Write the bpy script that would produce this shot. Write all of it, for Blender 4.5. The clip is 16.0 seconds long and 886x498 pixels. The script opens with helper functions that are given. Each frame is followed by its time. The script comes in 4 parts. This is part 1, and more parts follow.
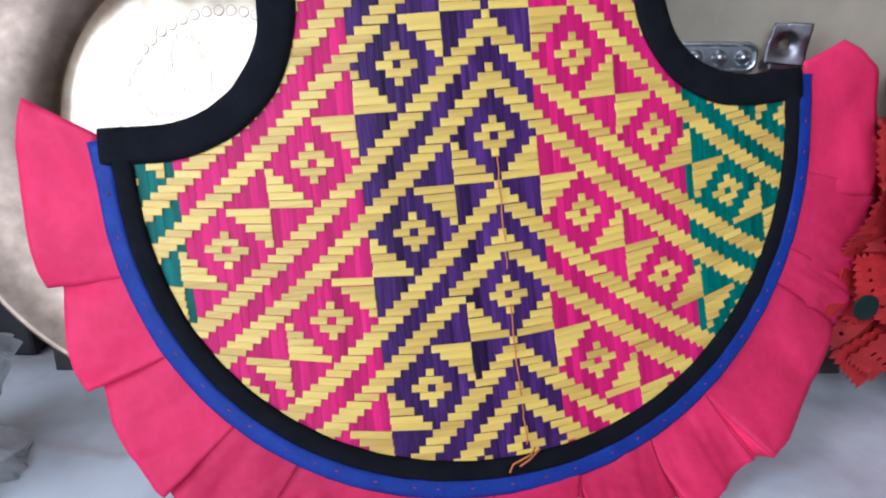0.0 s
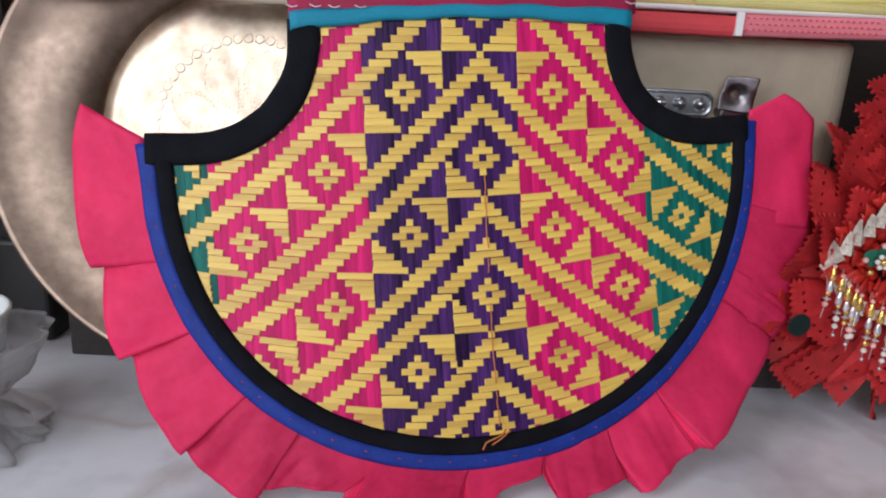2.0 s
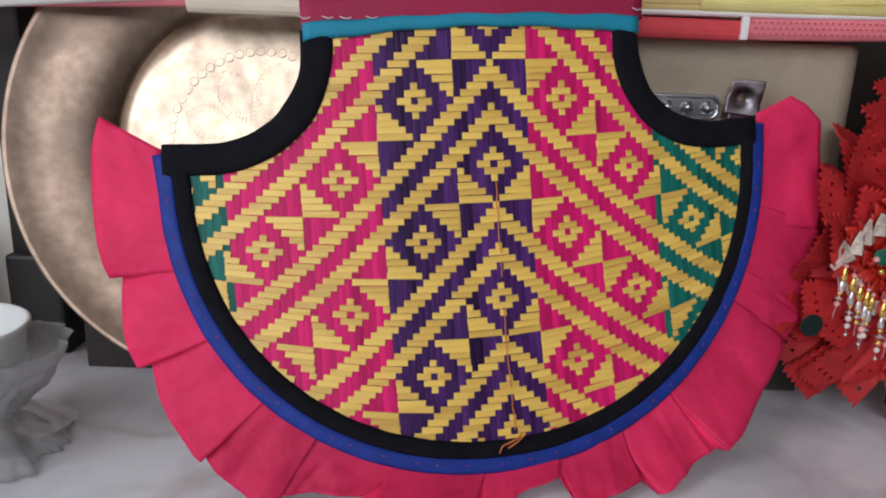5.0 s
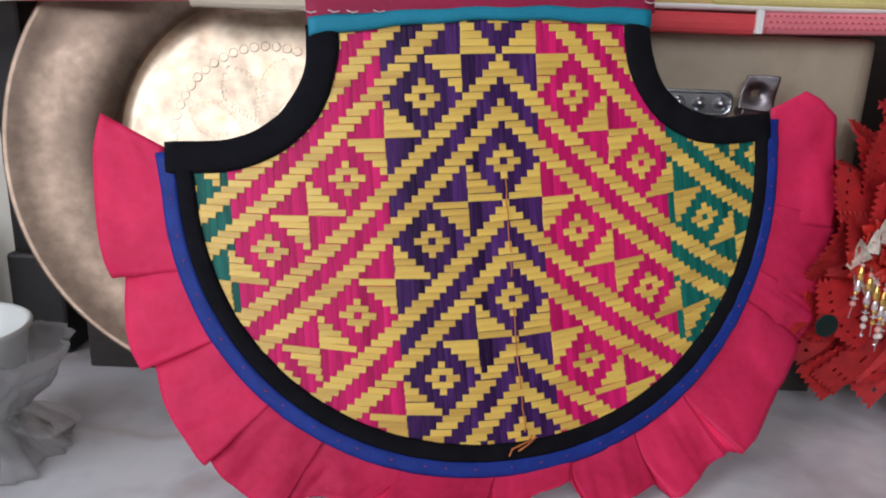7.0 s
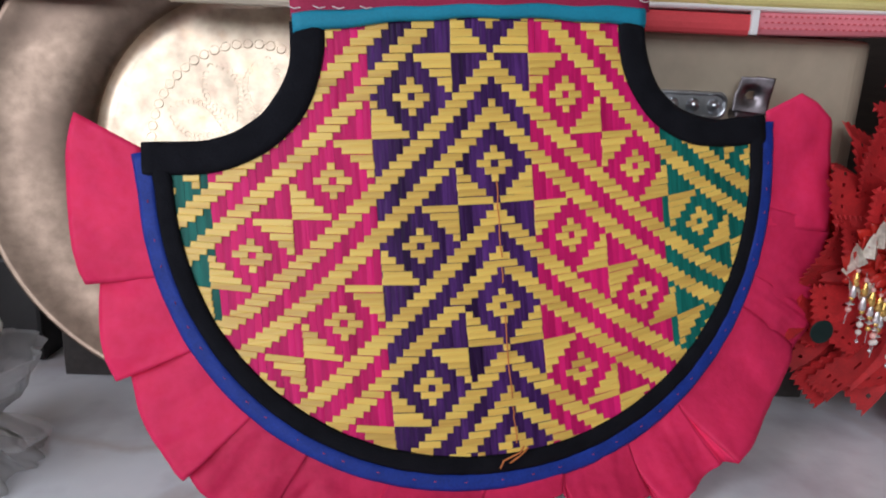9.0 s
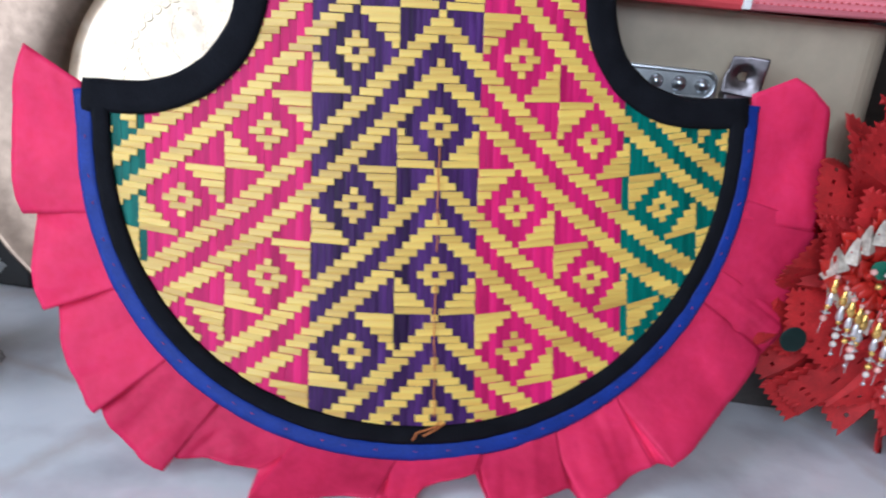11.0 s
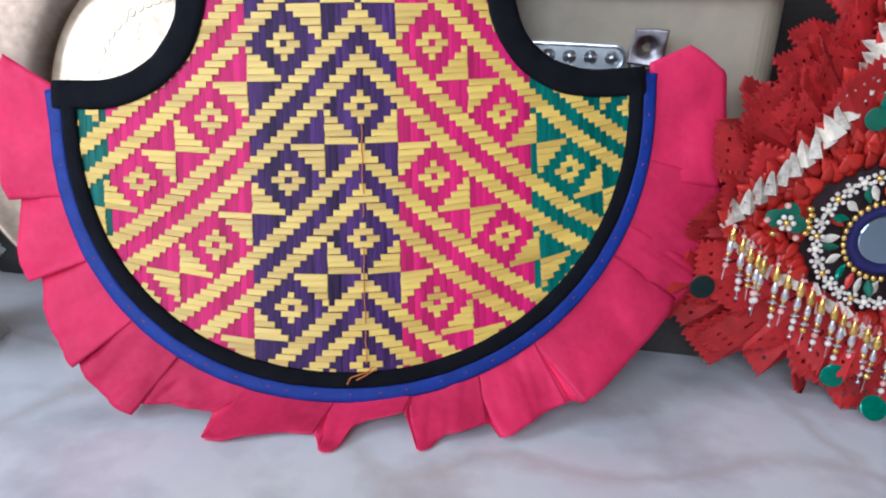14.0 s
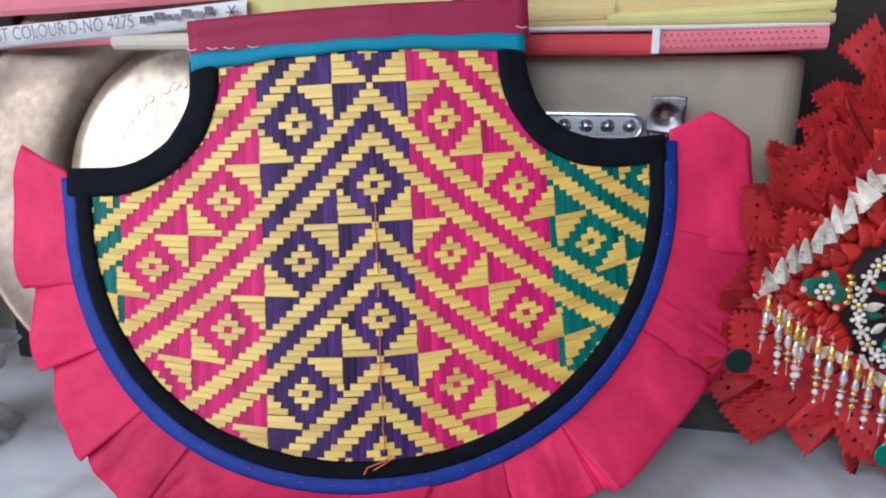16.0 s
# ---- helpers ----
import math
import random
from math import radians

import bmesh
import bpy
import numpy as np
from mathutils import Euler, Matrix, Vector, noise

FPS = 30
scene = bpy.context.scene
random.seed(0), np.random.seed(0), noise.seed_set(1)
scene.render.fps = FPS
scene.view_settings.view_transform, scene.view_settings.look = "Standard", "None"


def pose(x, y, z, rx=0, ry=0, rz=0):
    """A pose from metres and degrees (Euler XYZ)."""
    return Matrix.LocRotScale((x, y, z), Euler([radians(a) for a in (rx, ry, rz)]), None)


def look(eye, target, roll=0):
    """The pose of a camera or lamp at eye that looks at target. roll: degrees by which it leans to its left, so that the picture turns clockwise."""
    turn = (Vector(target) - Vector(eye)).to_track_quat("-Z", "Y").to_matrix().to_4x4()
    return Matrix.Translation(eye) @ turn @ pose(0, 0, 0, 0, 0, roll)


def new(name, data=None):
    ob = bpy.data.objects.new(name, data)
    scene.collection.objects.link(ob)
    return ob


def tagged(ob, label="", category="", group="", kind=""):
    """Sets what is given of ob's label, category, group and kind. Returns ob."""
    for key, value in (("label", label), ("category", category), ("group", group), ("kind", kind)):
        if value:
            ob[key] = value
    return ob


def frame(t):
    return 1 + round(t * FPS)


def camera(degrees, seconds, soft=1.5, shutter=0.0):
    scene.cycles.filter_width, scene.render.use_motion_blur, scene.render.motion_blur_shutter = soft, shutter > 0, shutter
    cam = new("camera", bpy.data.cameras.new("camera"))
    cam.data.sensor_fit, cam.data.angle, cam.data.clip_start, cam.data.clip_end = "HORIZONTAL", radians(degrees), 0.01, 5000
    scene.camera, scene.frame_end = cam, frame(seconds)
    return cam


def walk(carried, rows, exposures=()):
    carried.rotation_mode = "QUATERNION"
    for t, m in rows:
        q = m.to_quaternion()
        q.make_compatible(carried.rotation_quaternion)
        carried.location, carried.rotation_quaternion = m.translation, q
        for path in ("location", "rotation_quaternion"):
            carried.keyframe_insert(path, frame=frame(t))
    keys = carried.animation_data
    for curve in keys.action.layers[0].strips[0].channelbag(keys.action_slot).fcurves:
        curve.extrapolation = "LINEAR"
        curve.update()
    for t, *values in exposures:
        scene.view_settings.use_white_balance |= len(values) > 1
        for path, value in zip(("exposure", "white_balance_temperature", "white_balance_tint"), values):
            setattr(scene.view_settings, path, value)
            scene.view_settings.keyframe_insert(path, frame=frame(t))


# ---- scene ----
cam = camera(66.21, 16.0, soft=2.0, shutter=0.5)
PATH = [
    (0, 0.0046, -0.0055, 0.2135, 71.69, -0.09, 0.35),
    (0.5, 0.0008, -0.0266, 0.2201, 72.66, -1.37, -0.21),
    (1, 0.0079, -0.0383, 0.2227, 72.95, -1.86, -0.32),
    (1.5, 0.0055, -0.0480, 0.2183, 72.62, -2.48, -0.28),
    (2, 0.0011, -0.0566, 0.2145, 74.42, -3.18, -0.16),
    (2.5, 0.0116, -0.0636, 0.2114, 74.80, -2.57, -0.96),
    (3, 0.0130, -0.0704, 0.2126, 75.59, -2.28, -0.86),
    (3.5, 0.0021, -0.0704, 0.2107, 75.89, -1.85, 0.70),
    (4, -0.0023, -0.0668, 0.2117, 75.79, -2.30, 0.20),
    (6.5, -0.0041, -0.0569, 0.2107, 75.29, -2.14, -0.03),
    (7, -0.0060, -0.0539, 0.2110, 75.17, -2.12, 0.25),
    (7.5, -0.0070, -0.0518, 0.2114, 74.89, -2.30, 0.01),
    (8, -0.0087, -0.0488, 0.2099, 74.95, -2.43, -0.38),
    (8.5, -0.0090, -0.0489, 0.2124, 75.40, -2.55, 0.06),
    (8.7, -0.0087, -0.0467, 0.2095, 75.45, -2.58, -1.07),
    (10.8, 0.0400, -0.0291, 0.2180, 72.63, -3.62, 4.73),
    (11, 0.0599, -0.0299, 0.2061, 72.88, -5.94, 6.25),
    (11.5, 0.1085, -0.0342, 0.2067, 71.86, -5.19, 9.16),
    (12, 0.1204, -0.0494, 0.2018, 72.33, -3.36, 10.27),
    (12.5, 0.1254, -0.0662, 0.2027, 72.61, -2.95, 8.37),
    (13, 0.1267, -0.0754, 0.2053, 72.31, -2.50, 8.70),
    (13.5, 0.1261, -0.0727, 0.2030, 72.10, -2.76, 9.12),
    (14, 0.1267, -0.0663, 0.2052, 72.53, -2.68, 8.77),
    (14.5, 0.1293, -0.0614, 0.2024, 72.85, -0.82, 9.52),
    (15, 0.1250, -0.0605, 0.2023, 75.64, -1.19, 10.98),
    (15.5, 0.1253, -0.0538, 0.2100, 77.20, -0.43, 10.99),
    (16, 0.1300, -0.0510, 0.2100, 77.76, -0.60, 10.67),
]
EXPOSURES = [(0.0, -0.15, 5350, 11), (1.0, -0.45, 5750, 13), (2.0, -0.46, 6200, 16), (2.5, -0.62, 6400, 17), (8.7, -0.65, 6300, 17), (10.8, -0.22, 5550, 11), (12.5, -0.14, 5550, 10), (14.5, -0.19, 5550, 10), (16.0, -0.28, 5650, 11)]
walk(cam, [(t, pose(x, y, z, rx, ry, rz)) for t, x, y, z, rx, ry, rz in PATH], EXPOSURES)

# ---- light ----
world = bpy.data.worlds.new("sky")
scene.world = world
world.use_nodes = True
_sky = world.node_tree.nodes.new("ShaderNodeTexSky")
_sky.sky_type, _sky.sun_disc, _sky.sun_elevation, _sky.sun_rotation = "NISHITA", False, radians(35), radians(200)
_bg = world.node_tree.nodes["Background"]
_bg.inputs["Strength"].default_value = 0.1
world.node_tree.links.new(_sky.outputs[0], _bg.inputs["Color"])

# daylight from the window behind the camera; an added side lamp brightens the left
for _n, _wide, _power, _eye, _to in (("added_side_light", 1.0, 25.0, (-1.29, -0.75, 0.95), (0.0, -0.75, 0.95)), ("rear_window_daylight", 1.5, 40.0, (-0.40, -2.19, 1.25), (-0.40, 0.0, 1.25))):
    _lamp = bpy.data.lights.new(_n, "AREA")
    _lamp.shape, _lamp.size, _lamp.size_y, _lamp.energy, _lamp.color = "RECTANGLE", _wide, 1.2, _power, (0.93, 0.97, 1.0)
    new(_n, _lamp).matrix_world = look(_eye, _to)

# ---- materials ----


def mat(name, colour, rough=0.6, metal=0.0, vary=0.12, scale=40.0, bump=0.15, bump_scale=300.0, stretch=(1, 1, 1), island=False,
        sheen=0.0, alpha=1.0, trans=0.0, coat=0.0, spot=None, spot_scale=12.0, coords="Object", spec=0.5):
    """A surface whose colour wanders at two scales, with a fine relief."""
    m = bpy.data.materials.new(name)
    m.use_nodes = True
    nt = m.node_tree
    b = nt.nodes["Principled BSDF"]
    link = nt.links.new
    tc = nt.nodes.new("ShaderNodeTexCoord")
    mp = nt.nodes.new("ShaderNodeMapping")
    mp.inputs["Scale"].default_value = stretch
    link(tc.outputs[coords], mp.inputs["Vector"])
    n1 = nt.nodes.new("ShaderNodeTexNoise")
    n1.inputs["Scale"].default_value, n1.inputs["Detail"].default_value = scale, 4
    link(mp.outputs[0], n1.inputs["Vector"])
    n2 = nt.nodes.new("ShaderNodeTexNoise")
    n2.inputs["Scale"].default_value, n2.inputs["Detail"].default_value = bump_scale, 3
    link(mp.outputs[0], n2.inputs["Vector"])
    info = nt.nodes.new("ShaderNodeNewGeometry" if island else "ShaderNodeObjectInfo")
    rnd = info.outputs["Random Per Island" if island else "Random"]
    add = nt.nodes.new("ShaderNodeMath")
    add.operation = "MULTIPLY_ADD"
    link(rnd, add.inputs[0])
    add.inputs[1].default_value = 0.5
    link(n1.outputs["Fac"], add.inputs[2])
    ramp = nt.nodes.new("ShaderNodeValToRGB")
    lo = [max(0.0, c * (1 - 1.6 * vary)) for c in colour]
    hi = [min(1.0, c * (1 + 1.2 * vary) + 0.02 * vary) for c in colour]
    ramp.color_ramp.elements[0].position, ramp.color_ramp.elements[0].color = 0.35, (*lo, 1)
    ramp.color_ramp.elements[1].position, ramp.color_ramp.elements[1].color = 1.1, (*hi, 1)
    link(add.outputs[0], ramp.inputs["Fac"])
    out = ramp.outputs["Color"]
    mix = nt.nodes.new("ShaderNodeMix")
    mix.data_type, mix.blend_type = "RGBA", "OVERLAY"
    mix.inputs["Factor"].default_value = min(1.0, 2.0 * vary)
    link(out, mix.inputs["A"])
    link(n2.outputs["Fac"], mix.inputs["B"])
    out = mix.outputs["Result"]
    if spot:
        n3 = nt.nodes.new("ShaderNodeTexNoise")
        n3.inputs["Scale"].default_value, n3.inputs["Detail"].default_value = spot_scale, 5
        link(tc.outputs[coords], n3.inputs["Vector"])
        r3 = nt.nodes.new("ShaderNodeValToRGB")
        r3.color_ramp.elements[0].position, r3.color_ramp.elements[1].position = 0.48, 0.72
        link(n3.outputs["Fac"], r3.inputs["Fac"])
        m3 = nt.nodes.new("ShaderNodeMix")
        m3.data_type = "RGBA"
        link(r3.outputs["Color"], m3.inputs["Factor"])
        link(out, m3.inputs["A"])
        m3.inputs["B"].default_value = (*spot, 1)
        out = m3.outputs["Result"]
    link(out, b.inputs["Base Color"])
    b.inputs["Roughness"].default_value, b.inputs["Metallic"].default_value = rough, metal
    b.inputs["Specular IOR Level"].default_value = spec
    b.inputs["Sheen Weight"].default_value, b.inputs["Coat Weight"].default_value = sheen, coat
    b.inputs["Transmission Weight"].default_value, b.inputs["Alpha"].default_value = trans, alpha
    if bump:
        bp = nt.nodes.new("ShaderNodeBump")
        bp.inputs["Strength"].default_value, bp.inputs["Distance"].default_value = bump, 0.0006
        link(n2.outputs["Fac"], bp.inputs["Height"])
        link(bp.outputs[0], b.inputs["Normal"])
    return m


def marble_material():
    m = mat("marble", (0.83, 0.85, 0.93), rough=0.22, vary=0.10, scale=14.0, bump=0.02, bump_scale=60.0, spot=(0.64, 0.63, 0.68), spot_scale=16.0)
    nt = m.node_tree
    b = nt.nodes["Principled BSDF"]
    src = b.inputs["Base Color"].links[0].from_socket
    tc = nt.nodes.new("ShaderNodeTexCoord")
    warp = nt.nodes.new("ShaderNodeTexNoise")
    warp.inputs["Scale"].default_value, warp.inputs["Detail"].default_value = 5.0, 6
    nt.links.new(tc.outputs["Object"], warp.inputs["Vector"])
    vm = nt.nodes.new("ShaderNodeVectorMath")
    vm.operation = "MULTIPLY_ADD"
    nt.links.new(warp.outputs["Color"], vm.inputs[0])
    vm.inputs[1].default_value = (0.35, 0.35, 0.35)
    nt.links.new(tc.outputs["Object"], vm.inputs[2])
    vor = nt.nodes.new("ShaderNodeTexVoronoi")
    vor.feature = "DISTANCE_TO_EDGE"
    vor.inputs["Scale"].default_value = 4.2
    nt.links.new(vm.outputs[0], vor.inputs["Vector"])
    rp = nt.nodes.new("ShaderNodeValToRGB")
    rp.color_ramp.elements[0].position, rp.color_ramp.elements[0].color = 0.0, (1, 1, 1, 1)
    rp.color_ramp.elements[1].position, rp.color_ramp.elements[1].color = 0.06, (0, 0, 0, 1)
    nt.links.new(vor.outputs["Distance"], rp.inputs["Fac"])
    fade = nt.nodes.new("ShaderNodeMath")
    fade.operation = "MULTIPLY"
    nt.links.new(rp.outputs["Color"], fade.inputs[0])
    nz = nt.nodes.new("ShaderNodeTexNoise")
    nz.inputs["Scale"].default_value = 9.0
    nt.links.new(tc.outputs["Object"], nz.inputs["Vector"])
    nt.links.new(nz.outputs["Fac"], fade.inputs[1])
    mx = nt.nodes.new("ShaderNodeMix")
    mx.data_type = "RGBA"
    nt.links.new(fade.outputs[0], mx.inputs["Factor"])
    nt.links.new(src, mx.inputs["A"])
    mx.inputs["B"].default_value = (0.64, 0.57, 0.55, 1)
    nt.links.new(mx.outputs["Result"], b.inputs["Base Color"])
    return m


STRAW = mat("natural_straw", (0.93, 0.56, 0.115), rough=0.33, vary=0.18, scale=60, bump=0.5, bump_scale=420, stretch=(0.12, 1, 1.6))
STRAW_REST = mat("natural_straw_loose", (0.93, 0.56, 0.115), rough=0.33, vary=0.18, scale=60, bump=0.5, bump_scale=420, stretch=(0.12, 1, 1.6), island=True)
DYED = {
    "purple": mat("purple_straw", (0.056, 0.012, 0.105), rough=0.40, spec=0.16, vary=0.48, scale=70, bump=0.4, bump_scale=420, stretch=(1.6, 1, 0.1)),
    "pink": mat("pink_straw", (0.72, 0.014, 0.158), rough=0.40, spec=0.16, vary=0.20, scale=70, bump=0.4, bump_scale=420, stretch=(1.6, 1, 0.1)),
    "green": mat("green_straw", (0.004, 0.145, 0.115), rough=0.40, spec=0.16, vary=0.28, scale=70, bump=0.4, bump_scale=420, stretch=(1.6, 1, 0.1)),
}
BLACK_CLOTH = mat("black_cotton", (0.004, 0.0045, 0.008), rough=0.9, vary=0.2, scale=80, bump=0.5, bump_scale=900, spec=0.2)
BLUE_CLOTH = mat("blue_satin", (0.008, 0.036, 0.28), rough=0.55, spec=0.3, vary=0.2, scale=90, bump=0.35, bump_scale=800)
PINK_CLOTH = mat("pink_satin", (0.76, 0.028, 0.112), rough=0.55, vary=0.15, scale=25, bump=0.40, bump_scale=240, spec=0.2)
TEAL_CLOTH = mat("teal_cotton", (0.0, 0.25, 0.38), rough=0.65, vary=0.10, scale=50, bump=0.3, bump_scale=900)
MAROON_CLOTH = mat("maroon_satin", (0.36, 0.020, 0.072), spec=0.25, rough=0.55, vary=0.12, scale=40, bump=0.2, bump_scale=1000)
ORANGE_THREAD = mat("orange_thread", (0.62, 0.20, 0.05), rough=0.7, vary=0.2, bump=0.2)
PINK_THREAD = mat("pink_thread", (0.50, 0.06, 0.16), rough=0.7, vary=0.2, bump=0.2)
WHITE_THREAD = mat("white_thread", (0.8, 0.72, 0.72), rough=0.7, vary=0.1, bump=0.2)
BRASS = mat("dull_brass", (0.33, 0.245, 0.185), rough=0.44, metal=1.0, vary=0.24, scale=16, bump=0.08, bump_scale=160, spot=(0.24, 0.175, 0.135), spot_scale=26)
BRASS_BRIGHT = mat("bright_brass", (0.78, 0.64, 0.48), rough=0.42, metal=1.0, vary=0.25, scale=45, bump=0.3, bump_scale=130)
STEEL = mat("pressed_steel", (0.62, 0.65, 0.68), rough=0.30, metal=1.0, vary=0.12, scale=60, bump=0.1, bump_scale=500)
STEEL_DARK = mat("aged_chrome", (0.21, 0.19, 0.20), rough=0.35, metal=1.0, vary=0.3, scale=70, bump=0.15, bump_scale=200)
MARBLE = marble_material()
BEIGE = mat("beige_enamel", (0.44, 0.37, 0.27), rough=0.38, vary=0.08, scale=8, bump=0.06, bump_scale=90)
DARK_BASE = mat("dark_brown_base", (0.045, 0.037, 0.033), rough=0.6, vary=0.2, scale=20)
BLACK_PAINT = mat("black_paint", (0.012, 0.011, 0.011), rough=0.5, vary=0.2, scale=30)
PALE = mat("pale_plaster", (0.66, 0.65, 0.58), rough=0.8, vary=0.05, scale=6, bump=0.2, bump_scale=120)
DARK_WOOD = mat("dark_wood", (0.035, 0.022, 0.016), rough=0.5, vary=0.3, scale=14, stretch=(0.2, 1, 1))
# paint of the unseen room shell, kept dark to hold down bounced light
WHITE_WALL = mat("ochre_paint", (0.30, 0.27, 0.22), rough=0.85, vary=0.04, scale=3, bump=0.1, bump_scale=80)
RED_LACE = mat("red_lace", (0.46, 0.010, 0.012), rough=0.7, vary=0.22, scale=120, bump=0.5, bump_scale=1100)
RED_SATIN = mat("red_satin", (0.52, 0.020, 0.012), rough=0.36, vary=0.2, scale=90, bump=0.2, bump_scale=700)
DARK_LINING = mat("dark_lining", (0.020, 0.006, 0.008), rough=0.8, vary=0.3, scale=40)
PEARL = mat("pearl_white", (0.78, 0.70, 0.62), rough=0.22, vary=0.1, scale=200, bump=0.0, coat=0.4)
SHELL = mat("shell_white", (0.78, 0.66, 0.55), rough=0.3, vary=0.3, scale=200, bump=0.1, bump_scale=500)
GOLD = mat("gold_bead", (0.80, 0.50, 0.14), rough=0.25, metal=0.8, vary=0.2, scale=200, bump=0.0)
SILVER = mat("silver_bead", (0.70, 0.66, 0.66), rough=0.22, metal=0.7, vary=0.15, scale=200, bump=0.0)
PINK_BEAD = mat("pink_bead", (0.80, 0.42, 0.36), rough=0.3, vary=0.15, scale=200, bump=0.0)
GREEN_SEQUIN = mat("green_sequin", (0.0, 0.20, 0.13), rough=0.2, metal=0.35, vary=0.2, scale=90, bump=0.2, bump_scale=300)
DARK_SEQUIN = mat("dark_green_sequin", (0.003, 0.016, 0.014), rough=0.45, vary=0.2, scale=90, bump=0.1, bump_scale=300, spec=0.3)
GREEN_CLOTH = mat("green_satin", (0.005, 0.12, 0.07), rough=0.4, vary=0.2, scale=90, bump=0.2, bump_scale=500)
NAVY = mat("navy_felt", (0.014, 0.010, 0.10), rough=0.8, vary=0.15, scale=200, bump=0.4, bump_scale=900)
MIRROR = mat("mirror_glass", (0.40, 0.48, 0.58), rough=0.16, metal=1.0, vary=0.02, scale=10, bump=0.0)
PINK_FABRIC = mat("rose_cotton", (0.82, 0.23, 0.27), rough=0.8, vary=0.08, scale=30, bump=0.3, bump_scale=1200)
RED_FABRIC = mat("coral_red_cotton", (0.60, 0.055, 0.065), rough=0.75, vary=0.1, scale=60, bump=0.3, bump_scale=1200)
YELLOW_FABRIC = mat("straw_yellow_cotton", (0.70, 0.52, 0.22), rough=0.75, vary=0.12, scale=25, bump=0.25, bump_scale=900, stretch=(0.2, 1, 1))
LIME_FABRIC = mat("pale_lime_cotton", (0.76, 0.66, 0.25), rough=0.75, vary=0.1, scale=25, bump=0.25, bump_scale=900)
CREAM_FABRIC = mat("cream_cotton", (0.76, 0.66, 0.52), rough=0.8, vary=0.06, scale=30, bump=0.25, bump_scale=1000)
LABEL_WHITE = mat("label_white", (0.82, 0.80, 0.78), rough=0.7, vary=0.03, scale=40, bump=0.2, bump_scale=1200)
INK = mat("grey_ink", (0.20, 0.17, 0.19), rough=0.7, vary=0.3, scale=300, bump=0.0)
CUP_WHITE = mat("cup_plastic", (0.78, 0.82, 0.80), rough=0.3, vary=0.04, scale=40, bump=0.0)
FILM = mat("crinkled_film", (0.95, 0.95, 0.96), rough=0.42, vary=0.06, scale=60, bump=0.7, bump_scale=150, alpha=0.62, trans=0.85)
RIBBON = mat("organza_ribbon", (0.86, 0.83, 0.83), rough=0.4, vary=0.06, scale=60, bump=0.4, bump_scale=500, alpha=0.20)

# ---- mesh helpers ----


def part(name, bm, material, parent=None, label="", smooth=False):
    me = bpy.data.meshes.new(name)
    bm.to_mesh(me)
    bm.free()
    me.materials.append(material)
    if smooth:
        for p in me.polygons:
            p.use_smooth = True
    ob = new(name, me)
    ob.parent = parent
    if label:
        ob["label"] = label
    return ob


def thing(name, m, label, category, group="", kind=""):
    ob = new(name)
    ob.empty_display_size = 0.02
    ob.matrix_world = m
    return tagged(ob, label, category, group, kind)


def box(bm, x0, x1, y0, y1, z0, z1, bevel=0.0, seg=2):
    r = bmesh.ops.create_cube(bm, size=1.0)
    for v in r["verts"]:
        v.co = ((x0 + x1) / 2 + v.co.x * (x1 - x0), (y0 + y1) / 2 + v.co.y * (y1 - y0), (z0 + z1) / 2 + v.co.z * (z1 - z0))
    if bevel:
        es = list({e for v in r["verts"] for e in v.link_edges})
        bmesh.ops.bevel(bm, geom=es, offset=bevel, segments=seg, affect="EDGES", profile=0.5)
    return bm


def boxed(*a, **k):
    return box(bmesh.new(), *a, **k)


def sheet(fn, nu, nv, thick, skip=None):
    """A closed sheet of cloth: fn(u, v) gives the front, u and v from 0 to 1."""
    bm = bmesh.new()
    P = [[Vector(fn(i / nu, j / nv)) for j in range(nv + 1)] for i in range(nu + 1)]
    F, B = [], []
    for i in range(nu + 1):
        f, b = [], []
        for j in range(nv + 1):
            du = P[min(i + 1, nu)][j] - P[max(i - 1, 0)][j]
            dv = P[i][min(j + 1, nv)] - P[i][max(j - 1, 0)]
            n = du.cross(dv)
            n = n.normalized() if n.length > 1e-12 else Vector((0, 1, 0))
            f.append(bm.verts.new(P[i][j]))
            b.append(bm.verts.new(P[i][j] - n * thick))
        F.append(f), B.append(b)
    have = [[not (skip and skip(i, j)) for j in range(nv)] for i in range(nu)]
    for i in range(nu):
        for j in range(nv):
            if not have[i][j]:
                continue
            bm.faces.new((F[i][j], F[i + 1][j], F[i + 1][j + 1], F[i][j + 1]))
            bm.faces.new((B[i][j], B[i][j + 1], B[i + 1][j + 1], B[i + 1][j]))
            for di, dj, a, b in ((-1, 0, (i, j + 1), (i, j)), (1, 0, (i + 1, j), (i + 1, j + 1)), (0, -1, (i, j), (i + 1, j)), (0, 1, (i + 1, j + 1), (i, j + 1))):
                k, l = i + di, j + dj
                if not (0 <= k < nu and 0 <= l < nv and have[k][l]):
                    bm.faces.new((F[a[0]][a[1]], B[a[0]][a[1]], B[b[0]][b[1]], F[b[0]][b[1]]))
    for v in [v for v in bm.verts if not v.link_faces]:
        bm.verts.remove(v)
    return bm


